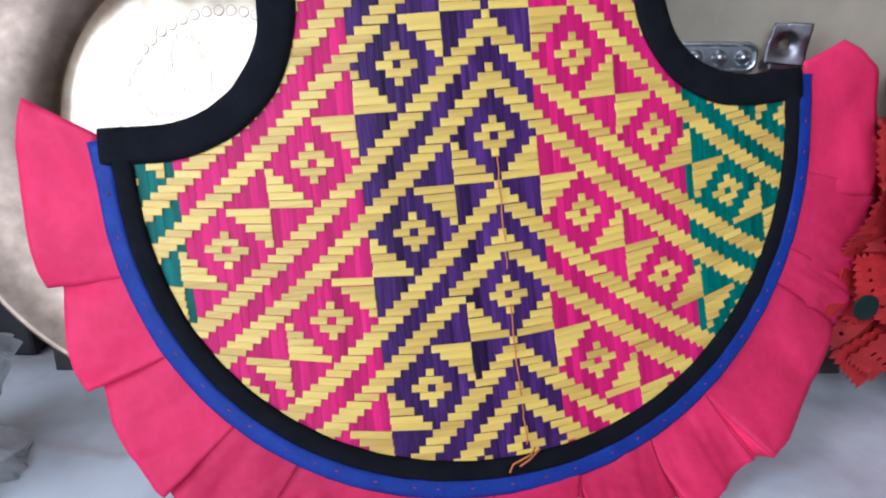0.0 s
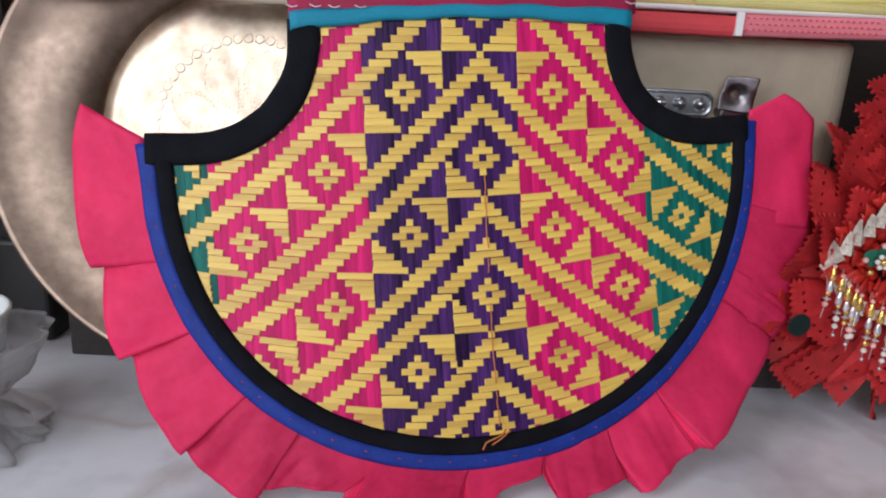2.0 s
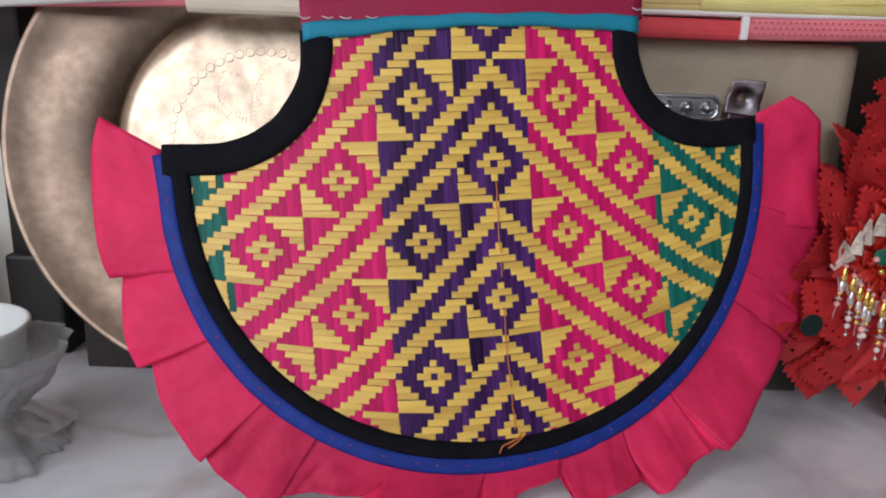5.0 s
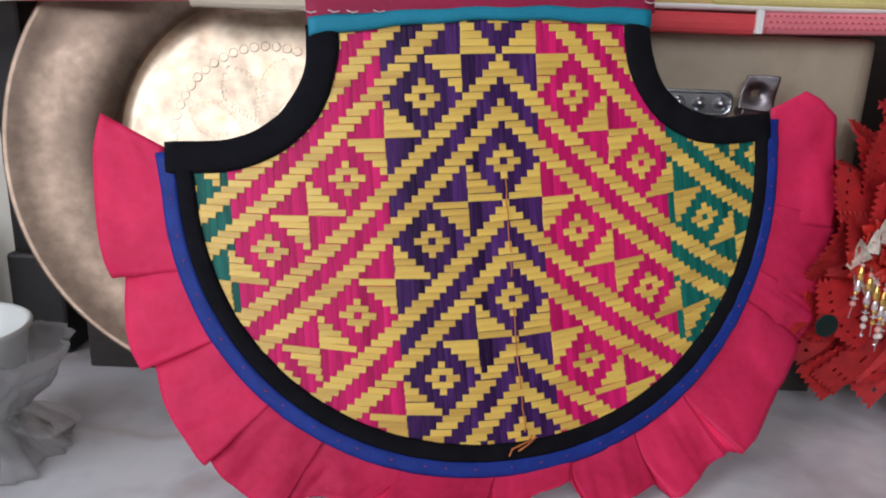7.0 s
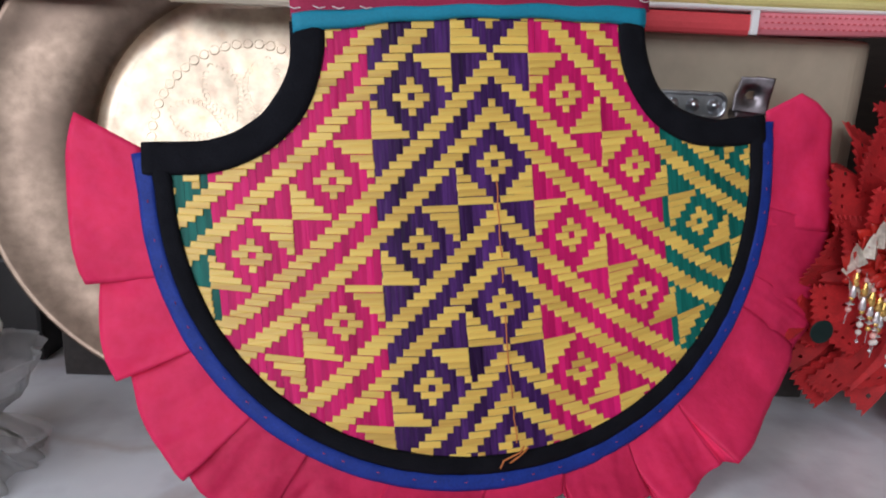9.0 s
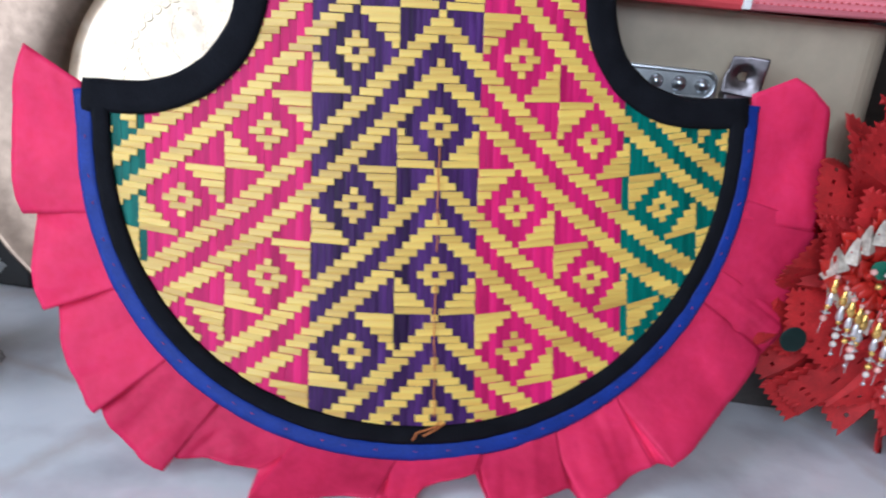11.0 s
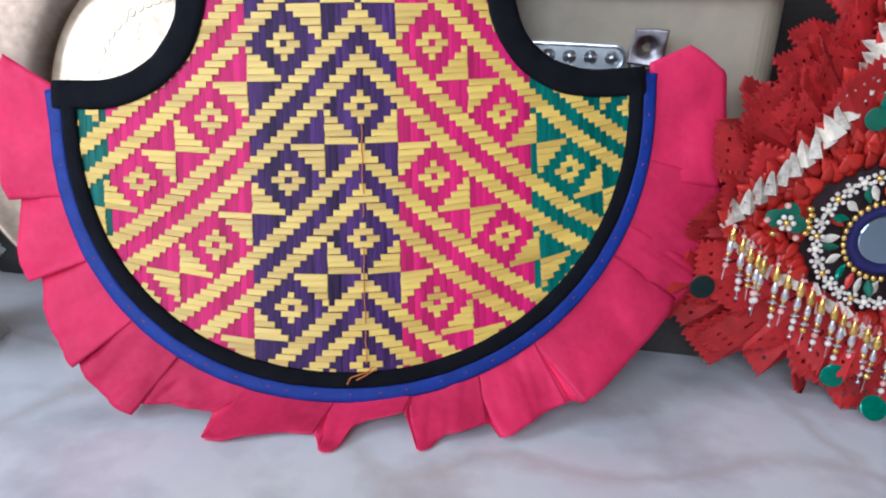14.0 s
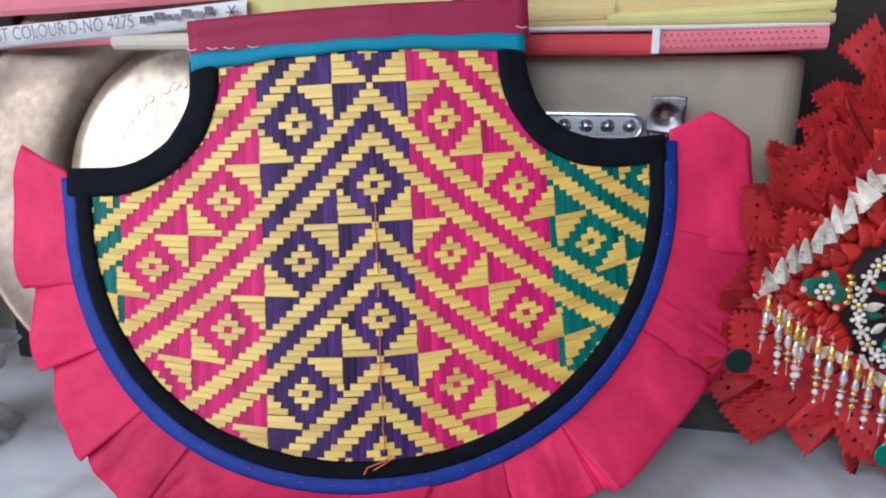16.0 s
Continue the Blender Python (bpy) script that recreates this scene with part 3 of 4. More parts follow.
def border():
    """Each pleat is a stitched panel: its top sits under the piping, its hem swings free."""
    def base_angle(s, h):
        a = math.degrees(math.atan2(h / 0.161, (s - CX) / 0.170))
        return a + 360 if a < 0 else a
    before = None
    for n, (s0, h0, f0, s1, h1, f1) in enumerate(PLEATS):
        a0, a1 = base_angle(s0 + SEAM.get(n, 0), min(h0, 6)), base_angle(s1 + SEAM.get(n + 1, 0), min(h1, 6))
        if a0 < 90:
            a0 += 360
        if a1 < 90:
            a1 += 360
        first, last = n == 0, n == len(PLEATS) - 1
        low = 4 <= n <= 8

        def f(u, v, s0=s0, h0=h0, f0=f0, s1=s1, h1=h1, f1=f1, a0=a0, a1=a1, first=first, last=last, low=low, n=n):
            a = radians(a0 - 1.5 + (a1 - a0 + 3.0) * u)
            (bs, bh), bu = rim(a, 0.1665, 0.1570), -0.0022 + 0.0008 * u
            if first:
                bs, bh = bs if u > 0.1 else -0.1685, bh + 0.007 * (1 - u) ** 3
            if last:
                bh += 0.013 * u ** 3
            os, oh, of = s0 + (s1 - s0) * u, h0 + (h1 - h0) * u, f0 + (f1 - f0) * u
            if last:
                q = max(0.0, u - 0.72) / 0.28
                os, oh = s0 + 3 * math.sin(math.pi * min(1.0, u / 0.72)) + (s1 - s0) * q, h0 + (17 - h0) * min(1.0, u / 0.72) + (h1 - 17) * q
            out = Vector((os - CX * 1000, 0, oh)).normalized()
            bulge = 4 * u * (1 - u)
            os += out.x * bulge * (0 if last or low else 6 if first else 4)
            oh += out.z * bulge * (0 if last or low else 6 if first else 4)
            if low:
                q = min(1.0, max(0.0, (u - 0.12) / 0.30))
                q = q * q * (3 - 2 * q) * (1 - 0.5 * max(0.0, u - 0.6))
                oh += RISE[n] * q
                of -= 0.7 * RISE[n] * q
            os, oh, of = os / 1000, oh / 1000, of / 1000
            # the free end curls back into the next fold
            curl = max(0.0, u - 0.9) / 0.1
            of -= 0.0018 * curl * v * (not low)
            # the start of a low fold rolls over towards the hollow behind it
            of -= 0.004 * max(0.0, 1 - u / 0.10) ** 2 * v * low
            w = v ** 0.85
            up = bu + (of - bu) * v ** 1.3 + 0.0014 * math.sin(u * 9 + n * 2.1) * v + 0.0012 * noise.noise((u * 4, v * 3, n * 3.7)) + 0.0011 * noise.noise((u * 9 + 2 * v, v * 1.5, n * 5.1)) * min(1, 2 * v)
            s = bs + (os - bs) * w
            p = on_fan(s, bh + (oh - bh) * w, up)
            return floor_safe(p)
        ob = part("pleat", sheet(f, 30, 12, 0.0004), PINK_CLOTH, fan, smooth=True)
        # the cloth runs on into the next pleat through a tuck
        if before:
            def g(u, v, f=f, e=before[0]):
                p, q = e(1.0, v), f(0.0, v)
                return floor_safe(p.lerp(q, u) + Vector((0, 0.004 * math.sin(math.pi * u) * v, 0)))
            part("tuck", sheet(g, 5, 6, 0.0004), PINK_CLOTH, before[1], smooth=True)
        before = (f, ob)


def top_cloth():
    def g(u, v):
        s = -0.0950 + 0.1805 * u
        mid = math.sin(math.pi * u)
        return on_fan(s, 0.0672 + 0.0052 * mid + 0.0004 * math.sin(u * 30) + v * (0.0100 - 0.0030 * mid), 0.0016 + 0.0016 * (1 - (2 * v - 1) ** 4))
    part("teal_band", sheet(g, 40, 6, 0.0016), TEAL_CLOTH, fan, "teal cotton band across the neck", smooth=True)

    def f(u, v):
        s = -0.0955 + 0.1835 * u
        return on_fan(s, 0.0750 + 0.0015 * math.sin(math.pi * u) + 0.0195 * v, 0.0010 + 0.0012 * noise.noise((u * 5, v * 3, 7.0)) + 0.001)
    m = part("maroon_cover", sheet(f, 30, 12, 0.002), MAROON_CLOTH, fan, "maroon satin cover of the handle end", smooth=True)
    rng = random.Random(9)
    for s in (-0.0935, -0.082, -0.073, 0.084, -0.060):
        h = 0.0785 + rng.uniform(-0.001, 0.001)
        t = tube([on_fan(s - 0.0028, h + 0.001, 0.0036), on_fan(s, h - 0.0004, 0.0042), on_fan(s + 0.0028, h + 0.0003, 0.0036)], 0.00028)
        part("stitch", t, WHITE_THREAD, m)


def thread():
    rng = random.Random(3)
    for h0, h1 in ((-0.008, -0.047), (-0.052, -0.060), (-0.076, -0.118), (-0.122, -0.140)):
        pts = [on_fan(0.0002 + plait(0, -(h0 + (h1 - h0) * k / 6) / DR)[0] + rng.gauss(0, 0.0003), h0 + (h1 - h0) * k / 6, 0.0018) for k in range(7)]
        part("seam_thread", tube(pts, 0.00032), ORANGE_THREAD, fan)
    for ends in (((0.002, -0.142, 0.0022), (-0.001, -0.144, 0.004), (-0.005, -0.145, 0.0045), (-0.010, -0.1465, 0.0045), (-0.012, -0.150, 0.004)), ((0.004, -0.143, 0.0022), (-0.002, -0.1455, 0.005), (-0.007, -0.148, 0.0045))):
        part("loose_thread", tube([on_fan(*e) for e in ends], 0.00042), ORANGE_THREAD, fan)


bindings()
border()
top_cloth()
thread()

# ---- folded cloths on the box ----
CLOTH_Y = 0.362


def fold(name, parent, x0, x1, z0, z1, material, label="", tilt=0.0, y=0.0, depth=0.16, seed=0.0):
    """One folded layer: a rounded front fold that droops a little."""
    def f(u, v):
        x = x0 + (x1 - x0) * u
        a = math.pi * (v - 0.5)
        mid, half = (z0 + z1) / 2, (z1 - z0) / 2
        wob = 0.0012 * noise.noise((x * 14, seed, 0.0))
        return (x, y - 0.004 * math.cos(a) + wob, mid + half * math.sin(a) + tilt * (x - x0) + 0.0010 * noise.noise((x * 9, seed + 5, 1.0)))
    bm = sheet(f, 40, 6, 0.0006)
    inner = boxed(x0 + 0.001, x1 - 0.001, y + 0.002, y + depth, (z0 + z1) / 2 - (z1 - z0) * 0.35, (z0 + z1) / 2 + (z1 - z0) * 0.35)
    for v in inner.verts:
        v.co.z += tilt * (v.co.x - x0)
    me = bpy.data.meshes.new("tmp")
    inner.to_mesh(me)
    inner.free()
    bm.from_mesh(me)
    bpy.data.meshes.remove(me)
    return part(name, bm, material, parent, label, smooth=False)


def cloths():
    left = thing("folded_fabric", pose(0.066 * 0.042, 0.333, 0.21 * 0.042) @ Matrix.Diagonal((0.958, 1, 0.958, 1)), "folded rose pink cotton fabric with a printed white label strip", "fabric")
    fold("pink_fold", left, -0.42, -0.152, 0.2335, 0.2445, PINK_FABRIC, tilt=0.035, seed=1.0, depth=0.010)
    fold("pink_fold", left, -0.42, -0.062, 0.252, 0.300, PINK_FABRIC, tilt=0.05, seed=2.0, y=0.003, depth=0.008)
    # the cloth goes on over the tray to the pile on the box
    fold("pink_fold", left, -0.42, -0.062, 0.3225, 0.344, PINK_FABRIC, seed=2.5, y=0.002, depth=0.22)
    fold("pink_fold", left, -0.27, -0.062, 0.2400, 0.3220, PINK_FABRIC, seed=2.7, y=0.062, depth=0.16)
    fold("cream_fold", left, -0.153, -0.085, 0.2395, 0.2500, CREAM_FABRIC, "cream cotton fold", y=-0.001, seed=3.0, depth=0.009)
    fold("lime_fold", left, -0.0675, 0.062, 0.240, 0.3225, LIME_FABRIC, "pale lime cotton fold", y=0.002, seed=3.5, depth=0.009)
    strip = fold("label_strip", left, -0.42, -0.060, 0.2258, 0.2390, LABEL_WHITE, "white selvage strip printed in grey", tilt=0.08, y=-0.0035, depth=0.008, seed=4.0)
    cu = bpy.data.curves.new("printing", "FONT")
    cu.body, cu.size, cu.extrude, cu.align_x = "FAST COLOUR D-NO 4275", 0.0115, 0.00008, "RIGHT"
    cu.materials.append(INK)
    tx = new("printing", cu)
    tx.parent, tx.matrix_local = strip, pose(-0.132, -0.0100, 0.2520, 90, -4.6, 0) @ Matrix.Diagonal((0.80, 1, 1, 1))
    rng = random.Random(4)
    x = -0.1285
    while x < -0.080:
        w = rng.uniform(0.003, 0.007)
        z = 0.2258 + 0.08 * (x + 0.42) + 0.005
        part("ink_bar", boxed(x, x + w, -0.0100, -0.0096, z + rng.uniform(0, 0.002), z + rng.uniform(0.003, 0.0065)), INK, strip)
        x += w + 0.0012
    star = bmesh.new()
    for k in range(3):
        b = boxed(-0.0042, 0.0042, -0.0100, -0.0096, -0.0004, 0.0004)
        transform(b, pose(-0.0680, 0, 0.2603, 0, 60 * k, 0))
        me = bpy.data.meshes.new("tmp")
        b.to_mesh(me)
        b.free()
        star.from_mesh(me)
        bpy.data.meshes.remove(me)
    part("star_mark", star, INK, strip)

    right = thing("folded_fabric", pose(0, CLOTH_Y, 0), "folded yellow cotton fabric with red and dotted pink borders", "fabric")
    fold("red_border", right, 0.060, 0.1715, 0.2365, 0.2485, RED_FABRIC, "coral red woven border", seed=6.0, y=0.0)
    dotted = fold("dotted_border", right, 0.1745, 0.262, 0.2375, 0.2500, PINK_FABRIC, "rose border with rows of dark dots", seed=6.0, tilt=0.02, y=0.0)
    dot = None
    for k in range(22):
        for q in range(3):
            x = 0.1775 + 0.0036 * k + 0.0018 * (q % 2)
            z = 0.2408 + 0.0032 * q + 0.02 * (x - 0.1745)
            if dot is None:
                dot = part("printed_dot", boxed(-0.0007, 0.0007, -0.0002, 0.0002, -0.0004, 0.0004), RED_FABRIC, dotted)
                me = dot.data
            else:
                dot = new("printed_dot", me)
                dot.parent = dotted
            dot.location = (x, -0.0052, z)
    part("seam", boxed(0.1710, 0.1752, -0.0055, -0.0020, 0.2372, 0.2505, bevel=0.0006), LABEL_WHITE, right, "white seam tape")
    fold("white_edge", right, 0.060, 0.262, 0.2490, 0.2525, LABEL_WHITE, "white edging", seed=6.0, tilt=0.008, y=0.001)
    fold("yellow_fold", right, 0.060, 0.262, 0.2525, 0.3000, YELLOW_FABRIC, seed=8.0, y=0.003)
    fold("yellow_fold", right, 0.060, 0.150, 0.2540, 0.2660, YELLOW_FABRIC, seed=10.0, y=0.0015, tilt=0.03, depth=0.1)
    fold("lime_fold", right, 0.146, 0.264, 0.2527, 0.2590, LIME_FABRIC, "pale lime fold", seed=9.0, y=0.000, depth=0.1)
    fold("lime_fold", right, 0.148, 0.264, 0.2535, 0.2605, LIME_FABRIC, "pale lime fold", seed=11.0, y=0.0012, tilt=0.05, depth=0.1)


cloths()

# ---- the red beaded ornament ----
OY = 0.328
orn = thing("beaded_ornament", pose(-0.0065, OY, -0.0072) @ Matrix.Diagonal((1.037, 1, 1.04, 1)), "red lace hand fan with beaded fringe and round mirror", "ornament")


def lace_petal(length, width, fold_depth, seed):
    """A folded piece of lace ribbon with a spiky cut edge and rows of eyelets; its tip points along +z."""
    nu, nv = 26, 26
    turn = math.sin(seed * 7) * 0.25

    def f(u, v):
        a = 2 * u - 1
        x = a * width / 2 * (0.55 + 0.45 * v) + 0.0013 * (1 if round(v * nv) % 2 else -1) * (abs(a) > 0.99) * (1 if a > 0 else -1)
        z = length * v * (1 - 0.22 * abs(a) * v + turn * a * v) + (0.0026 if round(u * nu) % 2 else 0.0) * (v > 0.985)
        y = -fold_depth * (1 - abs(a)) * (0.4 + 0.6 * v) + 0.003 * noise.noise((u * 2, v * 2, seed)) + 0.010 * v * v * math.sin(seed * 5)
        return (x, y, z)

    def skip(i, j):
        if not (4 < j < nv - 2 and 1 < i < nu - 2):
            return False
        m = abs(i - nu / 2 + 0.5)
        return ((abs(m + j * 0.5 - 14) < 0.5 or abs(m + j * 0.5 - 17) < 0.5) and j % 2 == 0) or (j in (10, 11, 16, 17) and 3 < m < 6 and i % 2) or (j == nv - 4 and i % 3 == 0)
    return sheet(f, nu, nv, 0.0005, skip)


def ornament():
    rng = random.Random(12)
    cx, cz = 0.330, 0.122
    # lace frill, three layers of folded tongues
    for layer, (r0, dep, n, a0, a1) in enumerate(((0.062, 0.027, 13, 86, 262), (0.054, 0.019, 13, 92, 256), (0.044, 0.012, 11, 98, 262))):
        for k in range(n):
            a = a0 + (a1 - a0) * (k + 0.5 * (layer % 2)) / (n - 1)
            L = rng.uniform(0.050, 0.062) - 0.004 * layer
            if 195 < a < 240:
                L += 0.016
            p = lace_petal(L, rng.uniform(0.036, 0.050), rng.uniform(0.008, 0.020), rng.uniform(0, 50))
            m = pose(cx + r0 * math.cos(radians(a)), dep + rng.uniform(-0.003, 0.003), cz + r0 * math.sin(radians(a))) @ pose(0, 0, 0, 0, 90 - a + rng.uniform(-14, 14), 0) @ pose(0, 0, 0, rng.uniform(-8, 10), 0, rng.uniform(-50, 50))
            transform(p, m)
            for v in p.verts:
                if v.co.z < 0.0080:
                    v.co.y -= 0.6 * (0.0080 - v.co.z)
                    v.co.z = 0.0080
            part("lace_tongue", p, RED_LACE, orn, smooth=False)
    for a, r0, L in ((203, 0.078, 0.060), (214, 0.076, 0.058), (226, 0.070, 0.056), (190, 0.080, 0.050)):
        p = lace_petal(L, 0.044, 0.014, a * 0.37)
        transform(p, pose(cx + r0 * math.cos(radians(a)), 0.030, cz + r0 * math.sin(radians(a))) @ pose(0, 0, 0, 0, 90 - a, 0) @ pose(0, 0, 0, 4, 0, rng.uniform(-30, 30)))
        for v in p.verts:
            if v.co.z < 0.0080:
                v.co.y -= 0.6 * (0.0080 - v.co.z)
                v.co.z = 0.0080
        part("lace_tongue", p, RED_LACE, orn, smooth=False)
    for k in range(26):
        a = 152 - 3.1 * k + rng.uniform(-2, 2)
        r0, L = (0.050 + 0.034 * min(1.0, k / 14) if k % 2 else 0.050 + 0.020 * min(1.0, k / 14)), rng.uniform(0.046, 0.056)
        r0 += 0.012 * max(0.0, 1 - abs(a - 100) / 16) - 0.008 * max(0.0, 1 - abs(a - 134) / 20)
        p = lace_petal(L, rng.uniform(0.024, 0.032), rng.uniform(0.014, 0.022), a * 0.37)
        transform(p, pose(cx + r0 * math.cos(radians(a)), 0.025 - 0.006 * (k % 2 == 0), cz + r0 * math.sin(radians(a))) @ pose(0, 0, 0, 0, 90 - a + rng.uniform(-8, 8), 0) @ pose(0, 0, 0, rng.uniform(-4, 8), 0, rng.uniform(-55, 55)))
        part("lace_tongue", p, RED_LACE, orn, smooth=False)
    back = lathe([(0.0, 0.0), (0.07, 0.0), (0.074, 0.002), (0.07, 0.004), (0.0, 0.004)], 40)
    part("backing", transform(back, pose(cx + 0.004, 0.014, cz, 90, 0, 0)), DARK_LINING, orn, "dark lining behind the lace")
    # padded red body: corner, curved neck edge, hanging edge
    top = [(0.2325, 0.1180), (0.247, 0.134), (0.261, 0.149), (0.272, 0.163), (0.280, 0.178), (0.286, 0.195), (0.290, 0.213), (0.293, 0.240)]
    low = [(0.2325, 0.1180), (0.245, 0.105), (0.256, 0.0985), (0.273, 0.089), (0.290, 0.079), (0.305, 0.070), (0.320, 0.062), (0.340, 0.054)]

    def poly(line, t):
        d = t * (len(line) - 1)
        k = min(int(d), len(line) - 2)
        w = d - k
        return line[k][0] * (1 - w) + line[k + 1][0] * w, line[k][1] * (1 - w) + line[k + 1][1] * w

    def body(u, v):
        xl, zl = poly(low, u)
        xt, zt = poly(top, u)
        x, z = xl + (xt - xl) * v, zl + (zt - zl) * v
        return (x + 0.0005, 0.006 - 0.006 * math.sin(math.pi * v) * min(1, u * 3) + 0.0006 * noise.noise((x * 90, z * 90, 3)), z)
    part("body", sheet(body, 30, 20, 0.004), DARK_LINING, orn, smooth=True)
    body2 = boxed(0.335, 0.40, 0.002, 0.012, 0.06, 0.235, bevel=0.004)
    part("side", body2, RED_SATIN, orn)

    def in_body(x, z):
        for k in range(40):
            xl, zl = poly(low, k / 39)
            xt, zt = poly(top, k / 39)
            if abs((x - xl) * (zt - zl) - (z - zl) * (xt - xl)) < 0.0022 * math.hypot(xt - xl, zt - zl) and min(zl, zt) - 0.001 <= z <= max(zl, zt) + 0.001:
                return True
        return False

    mx, mz = 0.3105, 0.1125

    # red satin petals all over the body
    def petal(L, W, seed):
        return sheet(lambda u, v: ((2 * u - 1) * W / 2 * math.sin(math.pi * (0.15 + 0.85 * v) ** 0.75), -0.0007 * math.sin(math.pi * v) - 0.0007 * (1 - abs(2 * u - 1)), L * v), 4, 5, 0.0004)
    meshes = []
    for k in range(3):
        ob = part("satin_petal", petal((0.0130, 0.0112, 0.0140)[k], (0.0096, 0.0084, 0.0078)[k], k), RED_SATIN, orn, smooth=True)
        meshes.append(ob.data)
        ob.matrix_local = pose(0.246 + 0.006 * k, -0.001, 0.112)
    for i in range(30):
        for j in range(37):
            x, z = 0.235 + 0.0050 * i + 0.0025 * (j % 2), 0.055 + 0.0050 * j
            r = math.hypot(x - mx, z - mz)
            if x > 0.345 or r < 0.038 or not in_body(x, z):
                continue
            ob = new("satin_petal", meshes[(i + j) % 3])
            ob.parent = orn
            out = math.degrees(math.atan2(x - mx, z - mz))
            ob.matrix_local = pose(x, -0.0005 - rng.uniform(0, 0.0025), z) @ pose(0, 0, 0, rng.uniform(2, 20), out + rng.uniform(-45, 45), rng.uniform(-25, 25))
    # white folded teeth along the neck edge
    tooth = None
    for k in range(20):
        x, z = poly(top, (k + 0.3) / 20)
        x2, z2 = poly(top, min(1, (k + 1.3) / 20))
        rise = math.degrees(math.atan2(z2 - z, x2 - x))
        m = pose(x, -0.005 - 0.0010 * (k % 2), z) @ pose(0, 0, 0, rng.uniform(4, 18), -1.4 * (rise - 40) - 6 + rng.uniform(-13, 13), rng.uniform(-28, 28)) @ Matrix.Diagonal((1.15, 1.2, rng.uniform(0.95, 1.2), 1))
        if tooth is None:
            def t(u, v):
                a = 2 * u - 1
                return (a * 0.0044 * (1 - v) ** 0.7, -0.0040 * (1 - abs(a)) * (1 - 0.5 * v), -0.003 + 0.0125 * v)
            tooth = part("shell_tooth", sheet(t, 4, 5, 0.0004), SHELL, orn)
            tm = tooth.data
        else:
            tooth = new("shell_tooth", tm)
            tooth.parent = orn
        tooth.matrix_local = m

    # mirror with its felt ring and gold beads
    mir = part("mirror", transform(lathe([(0.0, 0.0014), (0.0125, 0.0014), (0.0132, 0.0008), (0.0132, 0.0), (0.0, 0.0)], 48), pose(mx, -0.0055, mz, 90, 0, 0)), MIRROR, orn, "small round blue-grey mirror")
    part("felt_ring", transform(lathe([(0.0128, 0.0), (0.0135, 0.0022), (0.0165, 0.0030), (0.0192, 0.0018), (0.0196, -0.002), (0.0128, -0.002)], 48), pose(mx, -0.0045, mz, 90, 0, 0)), NAVY, orn, "navy felt ring round the mirror", smooth=True)

    cache = {}

    def bead(parent, kind, r, loc, mat_, stretch=1.0):
        key = (kind, round(r * 10000), mat_.name, round(stretch, 2))
        if key not in cache:
            b = bmesh.new()
            if kind == "drop":
                b = lathe([(0.0, 0.5), (0.28, 0.44), (0.5, 0.10), (0.78, -0.5), (1.0, -1.1), (0.86, -1.55), (0.45, -1.8), (0.0, -1.85)], 10)
                transform(b, Matrix.Diagonal((r, r, r * stretch, 1)))
            elif kind == "cross":
                b = lathe([(0.0, 1.0), (0.45, 0.8), (0.55, 0.35), (1.5, 0.15), (1.5, -0.15), (0.55, -0.35), (0.45, -0.8), (0.0, -1.0)], 8)
                transform(b, Matrix.Diagonal((r, r, r, 1)))
            else:
                bmesh.ops.create_icosphere(b, subdivisions=2, radius=r)
                transform(b, Matrix.Diagonal((1, 1, stretch, 1)))
            ob = part("bead", b, mat_, parent, smooth=True)
            cache[key] = ob.data
        else:
            ob = new("bead", cache[key])
            ob.parent = parent
        ob.location = loc
        return ob

    for k in range(34):
        a = 2 * math.pi * k / 34
        if mx + 0.021 * math.cos(a) < 0.334:
            bead(orn, "ball", 0.0015, (mx + 0.0208 * math.cos(a), -0.0078, mz + 0.0208 * math.sin(a)), GOLD, 1.2)
    # leaf sequins between mirror and bead ring
    leaf = {}
    for k in range(26):
        a = 360 * k / 26 + rng.uniform(-4, 4)
        ca, sa = math.cos(radians(a)), math.sin(radians(a))
        if mx + 0.028 * ca > 0.34:
            continue
        mt = (SHELL, GREEN_SEQUIN, RED_SATIN, SHELL, GREEN_CLOTH)[k % 5]
        if mt.name not in leaf:
            ob = part("leaf_sequin", sheet(lambda u, v: ((2 * u - 1) * 0.0024 * math.sin(math.pi * (0.05 + 0.9 * v)), -0.0010 * (1 - (2 * u - 1) ** 2), 0.0095 * v), 3, 5, 0.0003), mt, orn)
            leaf[mt.name] = ob.data
        else:
            ob = new("leaf_sequin", leaf[mt.name])
            ob.parent = orn
        ob.matrix_local = pose(mx + 0.0225 * ca, -0.0062, mz + 0.0225 * sa) @ pose(0, 0, 0, rng.uniform(0, 14), 90 - a + rng.uniform(-25, 25), rng.uniform(-25, 25))
    # clusters of pearl beads round the leaves
    for k in range(30):
        a = 2 * math.pi * k / 30
        x, z = mx + 0.0345 * math.cos(a), mz + 0.0345 * math.sin(a)
        if x > 0.337:
            continue
        bead(orn, "ball", 0.0019, (x, -0.0082, z), GOLD if k % 3 == 0 else SHELL)
        for q in range(5):
            b = 2 * math.pi * q / 5 + k
            bead(orn, "ball", 0.00125, (x + 0.0029 * math.cos(b), -0.0085, z + 0.0029 * math.sin(b)), PEARL)
